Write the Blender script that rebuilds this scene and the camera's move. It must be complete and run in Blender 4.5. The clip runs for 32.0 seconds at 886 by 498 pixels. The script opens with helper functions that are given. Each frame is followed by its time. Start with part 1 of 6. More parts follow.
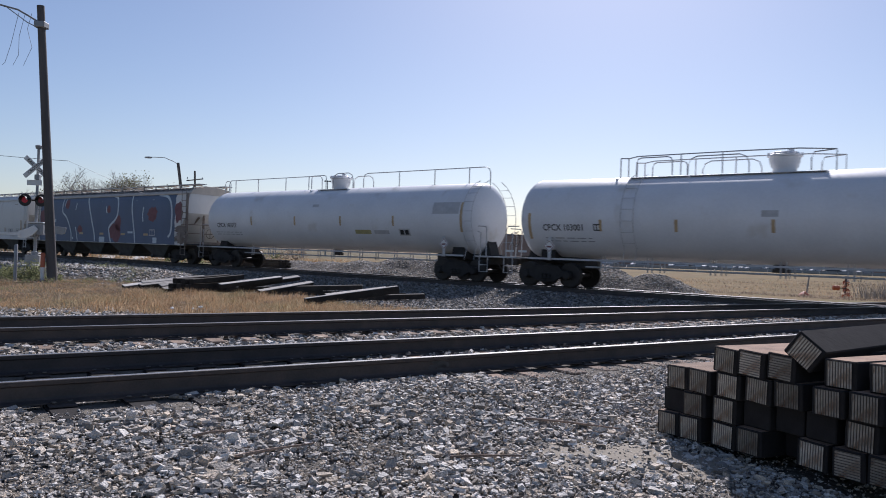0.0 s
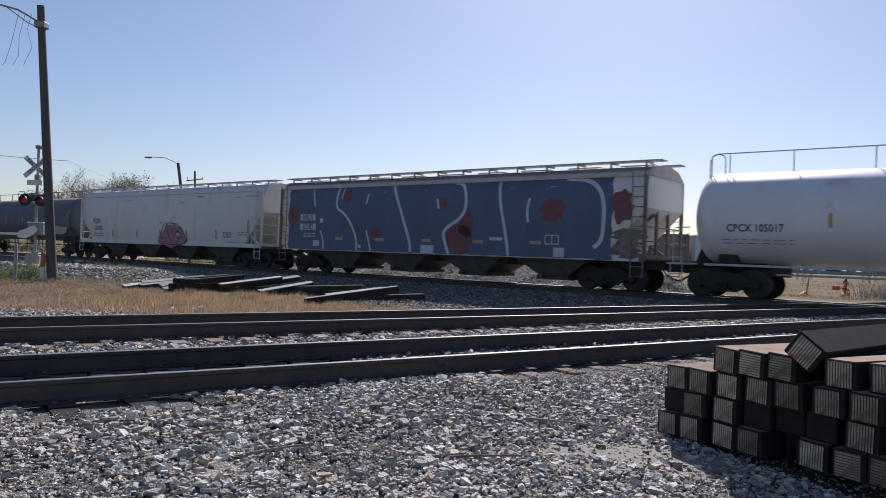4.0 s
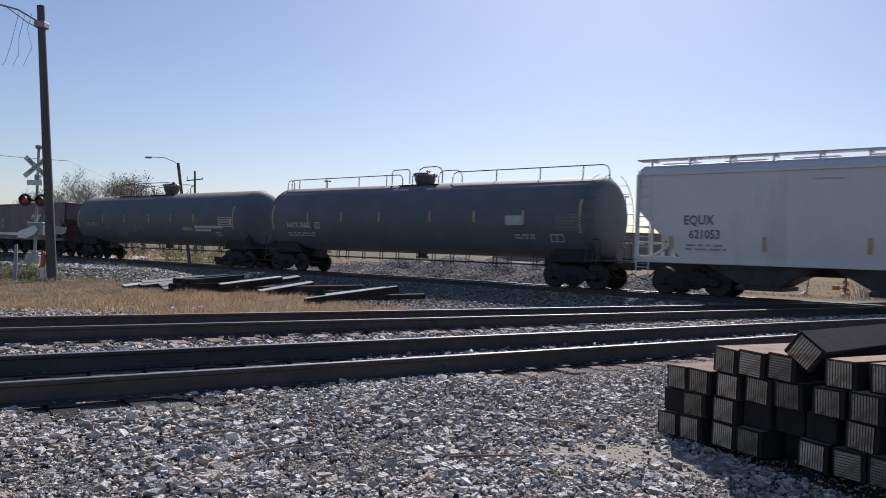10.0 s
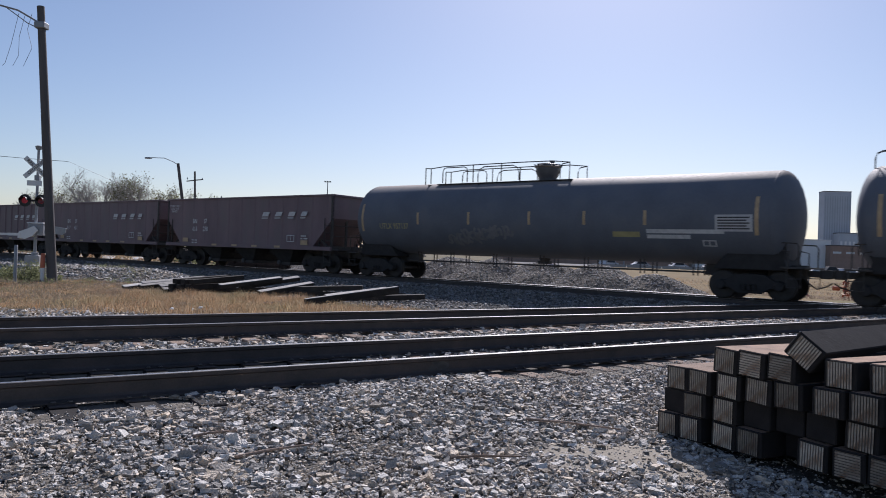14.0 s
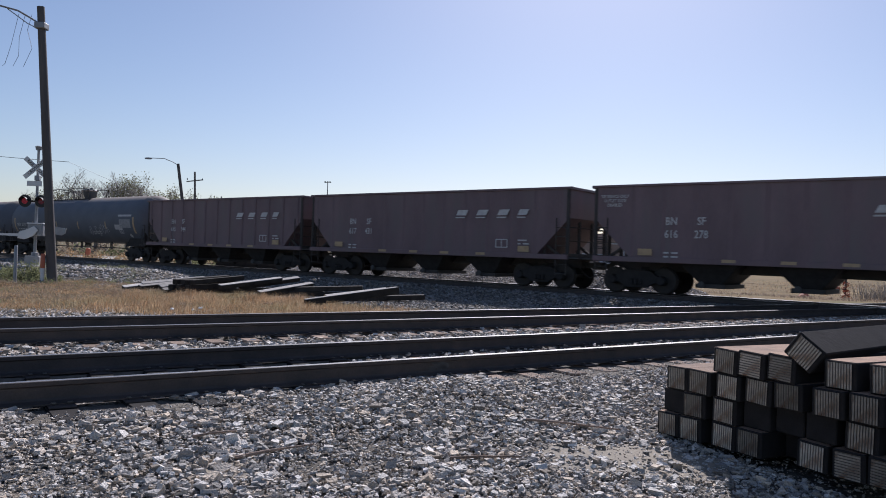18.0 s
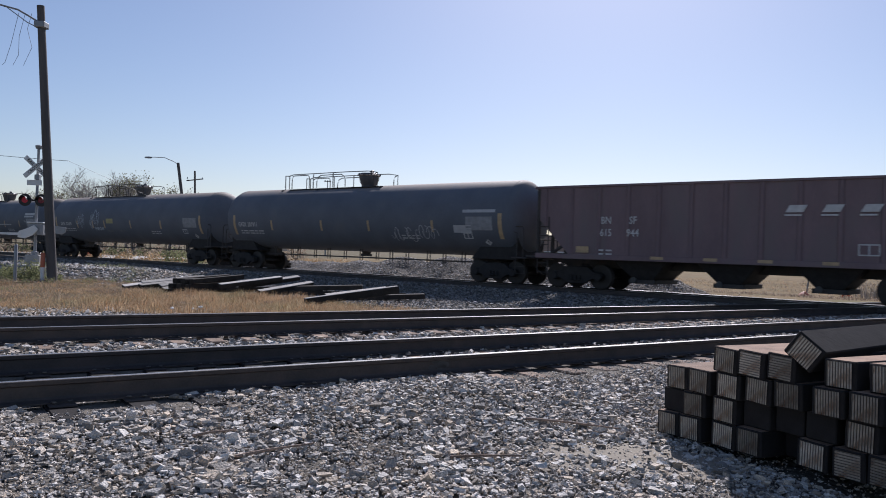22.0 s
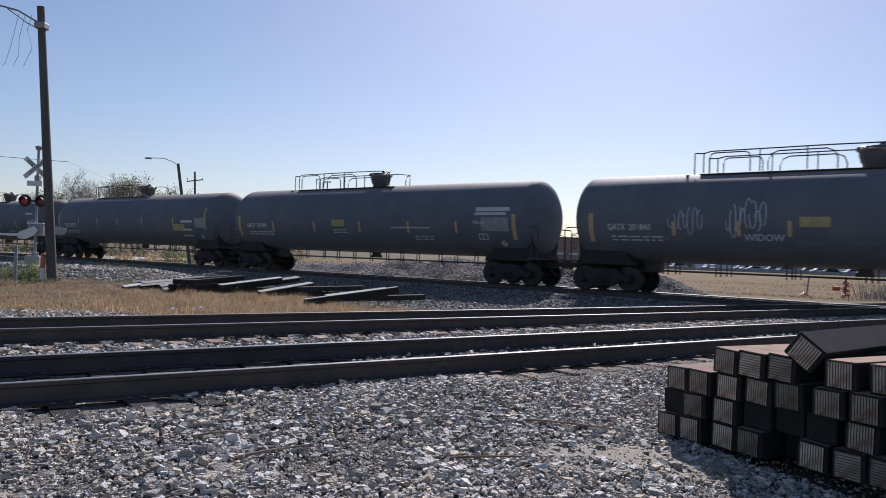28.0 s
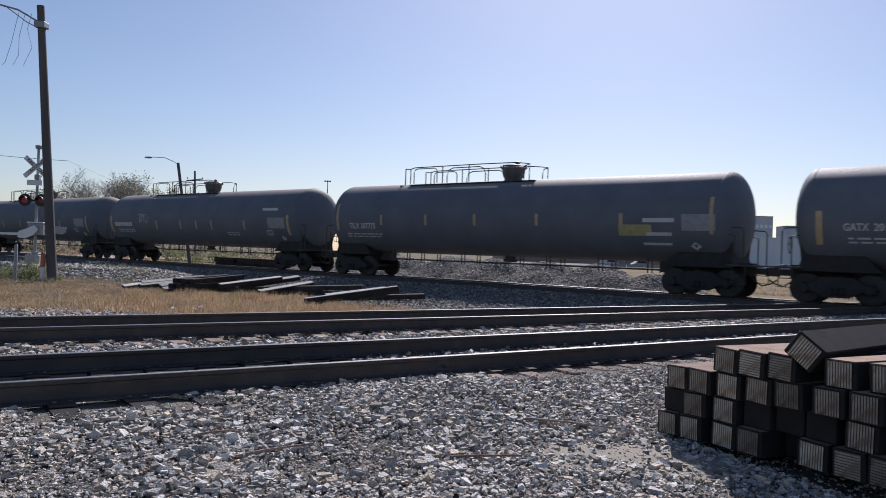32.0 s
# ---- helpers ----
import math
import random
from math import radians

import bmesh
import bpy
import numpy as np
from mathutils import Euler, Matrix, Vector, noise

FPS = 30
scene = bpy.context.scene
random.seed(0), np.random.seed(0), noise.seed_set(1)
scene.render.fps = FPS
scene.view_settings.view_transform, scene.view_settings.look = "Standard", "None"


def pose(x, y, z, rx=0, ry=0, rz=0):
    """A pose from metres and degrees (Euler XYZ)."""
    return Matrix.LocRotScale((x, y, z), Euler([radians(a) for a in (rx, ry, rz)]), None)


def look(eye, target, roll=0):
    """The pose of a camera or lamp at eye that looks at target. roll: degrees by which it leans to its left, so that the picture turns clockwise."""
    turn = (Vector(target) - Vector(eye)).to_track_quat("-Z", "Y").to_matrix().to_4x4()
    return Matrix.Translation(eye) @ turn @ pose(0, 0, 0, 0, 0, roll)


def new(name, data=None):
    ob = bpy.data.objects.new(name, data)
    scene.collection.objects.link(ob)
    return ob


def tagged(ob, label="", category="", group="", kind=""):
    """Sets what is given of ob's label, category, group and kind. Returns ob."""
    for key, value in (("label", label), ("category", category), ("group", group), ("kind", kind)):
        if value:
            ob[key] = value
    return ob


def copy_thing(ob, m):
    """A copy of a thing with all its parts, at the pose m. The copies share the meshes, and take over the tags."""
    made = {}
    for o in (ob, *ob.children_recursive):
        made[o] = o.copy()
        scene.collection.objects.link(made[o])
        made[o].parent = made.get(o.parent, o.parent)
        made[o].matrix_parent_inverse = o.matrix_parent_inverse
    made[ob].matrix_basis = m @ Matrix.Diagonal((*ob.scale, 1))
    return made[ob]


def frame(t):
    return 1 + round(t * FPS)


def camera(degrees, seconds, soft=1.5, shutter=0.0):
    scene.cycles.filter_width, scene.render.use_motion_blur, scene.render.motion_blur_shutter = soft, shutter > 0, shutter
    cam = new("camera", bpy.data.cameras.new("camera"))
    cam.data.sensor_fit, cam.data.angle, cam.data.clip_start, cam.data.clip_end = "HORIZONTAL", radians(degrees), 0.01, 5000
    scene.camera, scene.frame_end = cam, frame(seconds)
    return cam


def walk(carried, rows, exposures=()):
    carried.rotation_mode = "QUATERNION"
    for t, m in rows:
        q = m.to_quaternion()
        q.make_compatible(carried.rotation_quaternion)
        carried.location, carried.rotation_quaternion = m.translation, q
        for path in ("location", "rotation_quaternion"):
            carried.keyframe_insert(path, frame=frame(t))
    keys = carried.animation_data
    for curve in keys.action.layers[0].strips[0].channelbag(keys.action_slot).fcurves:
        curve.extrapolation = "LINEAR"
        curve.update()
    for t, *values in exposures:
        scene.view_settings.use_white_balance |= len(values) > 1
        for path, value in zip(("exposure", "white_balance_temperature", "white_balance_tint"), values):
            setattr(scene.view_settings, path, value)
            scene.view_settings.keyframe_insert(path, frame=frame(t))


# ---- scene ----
# ---- camera and its path ----
SECONDS = 32.0
EYE_Z = 1.098                      # height over the rail heads, which lie at z = 0
cam = camera(61.05, SECONDS, soft=0.95, shutter=0.3)


def cam_pose(up=0.0):
    return pose(0, 0, EYE_Z, 90.37 + up, 0, 0) @ pose(0, 0, 0, 0, 0, 1.99)


walk(cam, [(0, cam_pose()), (13.2, cam_pose()), (14, cam_pose(.04)), (14.5, cam_pose(.04)), (16.5, cam_pose(.02)),
           (17, cam_pose(.06)), (17.5, cam_pose(.1)), (18, cam_pose(.07)), (20, cam_pose(.06)), (20.6, cam_pose()),
           (23, cam_pose()), (23.6, cam_pose(.05)), (24, cam_pose(.05)), (24.5, cam_pose()), (27, cam_pose(.02)),
           (27.5, cam_pose(.06)), (28, cam_pose(.06)), (28.5, cam_pose()), (32, cam_pose())],
     exposures=[(0, 0.38, 5950, 19), (32, 0.38, 5950, 19)])

# ---- light ----
SUN_AZ, SUN_EL = 12.8, 39.3        # degrees right of the view's axis, and up
world = bpy.data.worlds.new("sky")
scene.world = world
world.use_nodes = True
wn = world.node_tree
sky = wn.nodes.new("ShaderNodeTexSky")
sky.sky_type, sky.sun_disc = "NISHITA", False
sky.sun_elevation, sky.sun_rotation = radians(SUN_EL), radians(SUN_AZ)
sky.air_density, sky.dust_density, sky.ozone_density = 1.0, 0.65, 1.5
wn.links.new(sky.outputs[0], wn.nodes["Background"].inputs[0])
wn.nodes["Background"].inputs[1].default_value = 0.066
sun = new("sun", bpy.data.lights.new("sun", "SUN"))
sun.data.energy, sun.data.angle, sun.data.color = 4.3, radians(0.55), (1, 0.95, 0.87)
sa, se = radians(SUN_AZ), radians(SUN_EL)
SUN_DIR = Vector((math.sin(sa) * math.cos(se), math.cos(sa) * math.cos(se), math.sin(se)))
sun.matrix_world = look(SUN_DIR * 100, (0, 0, 0))

# ---- plan: the crossing tracks ----
A1, A2 = radians(51.47), radians(55.13)
D1, N1 = Vector((math.sin(A1), -math.cos(A1), 0)), Vector((math.cos(A1), math.sin(A1), 0))
D2, N2 = Vector((math.sin(A2), math.cos(A2), 0)), Vector((-math.cos(A2), math.sin(A2), 0))
C1 = 24.96 + 0.7525                # the train's track
C2 = (6.64 + 0.7525, 10.68 + 0.7525)   # the two near tracks
RZ1, RZ2 = math.degrees(math.atan2(D1.y, D1.x)), math.degrees(math.atan2(D2.y, D2.x))


def on1(s, lat=0.0, z=0.0):
    """A place by the train's track: along it, across it (away from the eye) and up."""
    return D1 * s + N1 * (C1 + lat) + Vector((0, 0, z))


def on2(s, p, z=0.0):
    """A place by the near tracks: along, across (from the eye) and up."""
    return D2 * s + N2 * p + Vector((0, 0, z))


# ---- materials ----
def mat(name, base, rough=0.6, metal=0.0, vary=0.25, scale=3.0, bump=0.0, bump_scale=60.0, tint=None, streak=0.0,
        island=0.0, island_tint=None, each=0.0, spec=0.5, dirt=None, dirt_at=0.62, dirt_scale=1.2, sunlit_dust=None):
    """A surface with grain and stains: base colour mixed with a darker and a second tint by two noises."""
    m = bpy.data.materials.new(name)
    m.use_nodes = True
    nt = m.node_tree
    b = nt.nodes["Principled BSDF"]
    b.inputs["Roughness"].default_value, b.inputs["Metallic"].default_value = rough, metal
    b.inputs["Specular IOR Level"].default_value = spec
    co = nt.nodes.new("ShaderNodeTexCoord")
    mp = nt.nodes.new("ShaderNodeMapping")
    nt.links.new(co.outputs["Object"], mp.inputs[0])
    if streak:
        mp.inputs["Scale"].default_value = (1, 1, streak)

    def noise_tex(sc, detail=6):
        n = nt.nodes.new("ShaderNodeTexNoise")
        n.inputs["Scale"].default_value, n.inputs["Detail"].default_value = sc, detail
        nt.links.new(mp.outputs[0], n.inputs["Vector"])
        return n

    def mix(a, c, fac, mode="MIX"):
        x = nt.nodes.new("ShaderNodeMix")
        x.data_type, x.blend_type = "RGBA", mode
        for sock, val in ((6, a), (7, c)):
            if hasattr(val, "links"):
                nt.links.new(val, x.inputs[sock])
            else:
                x.inputs[sock].default_value = (*val[:3], 1)
        if hasattr(fac, "links"):
            nt.links.new(fac, x.inputs[0])
        else:
            x.inputs[0].default_value = fac
        return x.outputs[2]

    def ramp(src, lo, hi):
        r = nt.nodes.new("ShaderNodeMapRange")
        r.inputs[1].default_value, r.inputs[2].default_value = lo, hi
        nt.links.new(src, r.inputs[0])
        return r.outputs[0]

    dark = tuple(c * (1 - vary) for c in base)
    lite = tint or tuple(min(1, c * (1 + vary * 0.6)) for c in base)
    col = mix(dark, lite, ramp(noise_tex(scale).outputs["Fac"], 0.3, 0.7))
    fine = noise_tex(scale * 14, 8)
    col = mix(col, mix(dark, base, ramp(fine.outputs["Fac"], 0.35, 0.65)), 0.4)
    if dirt:
        col = mix(col, dirt, ramp(noise_tex(dirt_scale, 9).outputs["Fac"], dirt_at, dirt_at + 0.16))
    if sunlit_dust:
        # dust and sunlight on top, put into the colour, thinning raggedly over the shoulder
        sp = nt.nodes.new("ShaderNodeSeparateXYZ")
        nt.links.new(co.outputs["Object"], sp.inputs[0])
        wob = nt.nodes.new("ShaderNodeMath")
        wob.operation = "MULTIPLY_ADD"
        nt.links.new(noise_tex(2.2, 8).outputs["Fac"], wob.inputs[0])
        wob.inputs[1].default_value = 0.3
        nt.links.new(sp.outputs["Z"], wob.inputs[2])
        col = mix(col, sunlit_dust[0], ramp(wob.outputs[0], sunlit_dust[1], sunlit_dust[2]))
    for amount, node, sock in ((island, "ShaderNodeNewGeometry", "Random Per Island"), (each, "ShaderNodeObjectInfo", "Random")):
        if amount:
            g = nt.nodes.new(node)
            r = nt.nodes.new("ShaderNodeMapRange")
            r.inputs[3].default_value, r.inputs[4].default_value = 1 - amount, 1 + amount
            nt.links.new(g.outputs[sock], r.inputs[0])
            col = mix(col, r.outputs[0], 1.0, "MULTIPLY")
    if island_tint:
        g = nt.nodes.new("ShaderNodeNewGeometry")
        w = nt.nodes.new("ShaderNodeTexWhiteNoise")
        w.noise_dimensions = "1D"
        nt.links.new(g.outputs["Random Per Island"], w.inputs["W"])
        col = mix(col, mix(col, island_tint, 1.0, "MULTIPLY"), ramp(w.outputs["Value"], 0.45, 0.9))
    nt.links.new(col, b.inputs["Base Color"])
    rr = nt.nodes.new("ShaderNodeMapRange")
    rr.inputs[3].default_value, rr.inputs[4].default_value = max(0.02, rough - 0.12), min(1, rough + 0.12)
    nt.links.new(fine.outputs["Fac"], rr.inputs[0])
    nt.links.new(rr.outputs[0], b.inputs["Roughness"])
    if bump:
        bp = nt.nodes.new("ShaderNodeBump")
        bp.inputs["Strength"].default_value, bp.inputs["Distance"].default_value = bump, 0.02
        nt.links.new(noise_tex(bump_scale).outputs["Fac"], bp.inputs["Height"])
        nt.links.new(bp.outputs[0], b.inputs["Normal"])
    return m


def glow(name, colour, strength):
    m = mat(name, colour)
    b = m.node_tree.nodes["Principled BSDF"]
    b.inputs["Emission Color"].default_value, b.inputs["Emission Strength"].default_value = (*colour, 1), strength
    return m


M = {
    "ground": mat("dry_earth", (0.13, 0.105, 0.062), 0.95, spec=0.1, vary=0.4, scale=0.5, bump=0.5, bump_scale=20, tint=(0.18, 0.14, 0.075), dirt=(0.11, 0.105, 0.055), dirt_scale=0.25, dirt_at=0.5),
    "bed": mat("ballast_bed", (0.17, 0.153, 0.13), 0.95, spec=0.15, vary=0.55, scale=9, bump=1.0, bump_scale=30),
    "stone": mat("crushed_stone", (0.51, 0.485, 0.45), 0.8, vary=0.3, scale=9, island=0.6, island_tint=(1.0, 0.87, 0.72), bump=0.9, bump_scale=70, spec=0.4),
    "stone_dark": mat("dark_crushed_stone", (0.4, 0.388, 0.37), 0.8, vary=0.3, scale=9, island_tint=(1.0, 0.85, 0.68), island=0.65, spec=0.4),
    # the train's shade on the shoulder, put into a darker stone colour
    "stone_shoulder": mat("shaded_crushed_stone", (0.25, 0.245, 0.238), 0.8, vary=0.3, scale=9, island_tint=(1.0, 0.88, 0.75), island=0.65, spec=0.35),
    "sand": mat("sandy_fines", (0.27, 0.235, 0.185), 0.95, vary=0.25, scale=3, bump=0.4, bump_scale=50),
    "rail": mat("rail_steel_rusty", (0.08, 0.073, 0.07), 0.6, 0.0, vary=0.4, scale=4, bump=0.15, tint=(0.105, 0.082, 0.072), spec=0.3),
    "rail_top": mat("rail_head_polished", (0.34, 0.335, 0.33), 0.38, 1.0, vary=0.25, scale=2),
    "tie": mat("creosoted_timber", (0.05, 0.043, 0.037), 0.85, vary=0.5, scale=4, bump=0.5, bump_scale=30, each=0.3, spec=0.25),
    "tie_old": mat("weathered_timber", (0.27, 0.2, 0.155), 0.9, vary=0.5, scale=6, bump=0.5, each=0.35, spec=0.25, dirt=(0.1, 0.08, 0.07), dirt_scale=3),
    "tie_pale": mat("pale_timber", (0.46, 0.435, 0.4), 0.9, vary=0.35, scale=6, bump=0.4, each=0.35, spec=0.3),
    "tie_top": mat("timber_top_sunlit", (0.3, 0.19, 0.125), 0.9, vary=0.45, scale=5, bump=0.5, each=0.3),
    "tie_end": mat("timber_end_plate", (0.4, 0.35, 0.285), 0.75, 0.0, vary=0.4, scale=14, tint=(0.5, 0.44, 0.35), each=0.5, spec=0.25, dirt=(0.15, 0.085, 0.05), dirt_scale=8, dirt_at=0.5),
    "tie_groove": mat("timber_end_groove", (0.2, 0.175, 0.145), 0.85, vary=0.4, scale=14, each=0.3, spec=0.2),
    "white": mat("white_tank_paint", (0.74, 0.75, 0.76), 0.42, vary=0.1, scale=0.8, bump=0.02, dirt=(0.58, 0.56, 0.52), dirt_scale=0.9, dirt_at=0.6),
    "black": mat("black_tank_paint", (0.08, 0.085, 0.095), 0.42, vary=0.3, scale=0.9, dirt=(0.098, 0.098, 0.1), dirt_scale=0.9, dirt_at=0.55, bump=0.02),
    # the shell's sunlit upper band is tinted on together with its dust
    "black_shell": mat("black_tank_shell", (0.138, 0.152, 0.176), 0.7, vary=0.2, spec=0.35, scale=0.9, dirt=(0.15, 0.156, 0.168), dirt_scale=0.9, dirt_at=0.55, bump=0.02, sunlit_dust=((0.25, 0.215, 0.185), 3.98, 4.22)),
    "hopper": mat("grey_hopper_paint", (0.68, 0.67, 0.64), 0.5, vary=0.1, scale=0.8, dirt=(0.5, 0.47, 0.42), dirt_scale=0.8, dirt_at=0.58, streak=0.3),
    "hopper_rust": mat("rust_stained_paint", (0.22, 0.165, 0.13), 0.75, vary=0.4, scale=2.5, tint=(0.36, 0.32, 0.28)),
    "blue": mat("blue_spray_paint", (0.09, 0.13, 0.215), 0.5, vary=0.2, scale=0.7, dirt=(0.065, 0.095, 0.17), dirt_scale=0.7, streak=0.4),
    "maroon": mat("maroon_hopper_paint", (0.195, 0.135, 0.143), 0.6, vary=0.25, scale=1.2, dirt=(0.17, 0.135, 0.135), dirt_scale=0.9, dirt_at=0.52, streak=0.35),
    "under": mat("grimy_steel", (0.08, 0.077, 0.075), 0.75, 0.0, vary=0.4, scale=5, tint=(0.09, 0.075, 0.062), spec=0.3),
    "bay": mat("dusty_hopper_bay", (0.1, 0.1, 0.095), 0.75, vary=0.4, scale=3, dirt=(0.05, 0.045, 0.04)),
    "truck": mat("truck_steel", (0.04, 0.038, 0.037), 0.8, 0.0, vary=0.4, scale=5, spec=0.25),
    "fresh": mat("dark_creosote", (0.03, 0.028, 0.028), 0.8, vary=0.4, scale=5, bump=0.15, bump_scale=30, spec=0.12),
    "wheel": mat("wheel_steel", (0.035, 0.031, 0.028), 0.6, 0.2, vary=0.4, scale=6),
    "pale_steel": mat("painted_rail_pale", (0.5, 0.5, 0.5), 0.5, vary=0.2, scale=5),
    "mark_white": mat("white_stencil", (0.6, 0.6, 0.58), 0.6, vary=0.25, scale=7),
    "mark_black": mat("black_stencil", (0.02, 0.02, 0.022), 0.6, vary=0.2, scale=7),
    "mark_yellow": mat("yellow_reflector", (0.5, 0.36, 0.2), 0.5, vary=0.25, scale=6),
    "plate_yellow": mat("faded_yellow_plate", (0.42, 0.37, 0.17), 0.6, vary=0.25, scale=6),
    "hopper_stain": mat("thin_rust_stain", (0.46, 0.4, 0.35), 0.6, vary=0.3, scale=3),
    "faded_black": mat("faded_black_stencil", (0.13, 0.135, 0.14), 0.6, vary=0.3, scale=7),
    "mark_red": mat("red_paint", (0.2, 0.075, 0.085), 0.6, vary=0.3, scale=5),
    "chalk": mat("white_spray_haze", (0.2, 0.2, 0.2), 0.7, vary=0.3, scale=5),
    "mark_pink": mat("pink_spray_paint", (0.38, 0.17, 0.25), 0.6, vary=0.35, scale=2.5),
    "line_pale": mat("pale_spray_line", (0.55, 0.62, 0.66), 0.55, vary=0.15, scale=4),
    "pole": mat("pole_timber", (0.12, 0.11, 0.105), 0.9, vary=0.35, scale=3, streak=0.1, bump=0.4),
    "galv": mat("galvanised_steel", (0.3, 0.31, 0.32), 0.55, 0.3, vary=0.2, scale=5),
    "signal_black": mat("signal_black", (0.012, 0.012, 0.013), 0.5, vary=0.2),
    "roof_rusty": mat("rusty_roof_sheet", (0.56, 0.5, 0.43), 0.7, vary=0.25, scale=2, dirt=(0.4, 0.3, 0.23), dirt_scale=1.5),
    "panel": mat("faded_data_panel", (0.3, 0.31, 0.32), 0.6, vary=0.35, scale=5),
    "lamp_red": glow("red_lamp", (0.4, 0.03, 0.045), 0.07),
    "red_lens": mat("red_lens_dim", (0.2, 0.02, 0.028), 0.3, vary=0.2),
    "sign_white": mat("sign_sheeting", (0.72, 0.72, 0.7), 0.5, vary=0.1),
    "orange": mat("orange_plastic", (0.48, 0.13, 0.06), 0.5, vary=0.2, scale=6),
    "wire": mat("wire_black", (0.015, 0.015, 0.016), 0.6, vary=0.2),
    "grass": mat("dry_grass", (0.44, 0.335, 0.22), 0.9, vary=0.35, scale=1.2, island=0.55, island_tint=(1.0, 0.74, 0.56), tint=(0.55, 0.43, 0.28), spec=0.15, dirt=(0.33, 0.29, 0.18), dirt_scale=0.55, dirt_at=0.5),
    "weed": mat("green_weeds", (0.22, 0.235, 0.12), 0.8, vary=0.35, scale=2, island=0.4),
    "brown_weed": mat("withered_weeds", (0.29, 0.225, 0.17), 0.9, vary=0.4, scale=2, island=0.5, tint=(0.36, 0.29, 0.22)),
    "twig": mat("bare_twigs", (0.4, 0.37, 0.34), 0.9, vary=0.3, scale=3),
    "leaf": mat("sparse_leaves", (0.17, 0.165, 0.08), 0.8, vary=0.3, scale=2, island=0.4),
    "wall_pale": mat("pale_wall_cladding", (0.78, 0.78, 0.78), 0.7, vary=0.1, scale=0.2, streak=0.2),
    "wall_tan": mat("tan_brickwork", (0.36, 0.25, 0.2), 0.85, vary=0.2, scale=0.8),
    "wall_grey": mat("grey_concrete", (0.5, 0.54, 0.6), 0.8, vary=0.15, scale=0.15),
    "wall_strip": mat("grey_window_strip", (0.4, 0.44, 0.5), 0.5, vary=0.2, scale=0.4),
    "roof_dark": mat("dark_roofing", (0.14, 0.12, 0.12), 0.85, vary=0.2),
    "glass_dark": mat("window_glass", (0.03, 0.035, 0.045), 0.35, vary=0.2, spec=0.2),
    "asphalt": mat("asphalt", (0.055, 0.055, 0.057), 0.9, vary=0.25, scale=2, bump=0.3),
    "concrete": mat("concrete", (0.42, 0.41, 0.39), 0.9, vary=0.2, scale=1.5, bump=0.2),
    "field": mat("dry_field", (0.19, 0.135, 0.066), 0.95, spec=0.08, vary=0.4, scale=0.25, bump=0.4, bump_scale=12, tint=(0.22, 0.16, 0.075), dirt=(0.13, 0.12, 0.055), dirt_scale=0.35, dirt_at=0.55),
    "tyre": mat("tyre_rubber", (0.02, 0.02, 0.02), 0.8, vary=0.2),
}


def thin_leaf(m, share):
    """Lets light through blades and leaves, as thin plant matter does."""
    nt = m.node_tree
    b, out = nt.nodes["Principled BSDF"], nt.nodes["Material Output"]
    tr, mx = nt.nodes.new("ShaderNodeBsdfTranslucent"), nt.nodes.new("ShaderNodeMixShader")
    mx.inputs[0].default_value = share
    nt.links.new(b.inputs["Base Color"].links[0].from_socket, tr.inputs[0])
    nt.links.new(b.outputs[0], mx.inputs[1])
    nt.links.new(tr.outputs[0], mx.inputs[2])
    nt.links.new(mx.outputs[0], out.inputs[0])


for k in ("grass", "weed", "leaf", "brown_weed"):
    thin_leaf(M[k], 0.5)


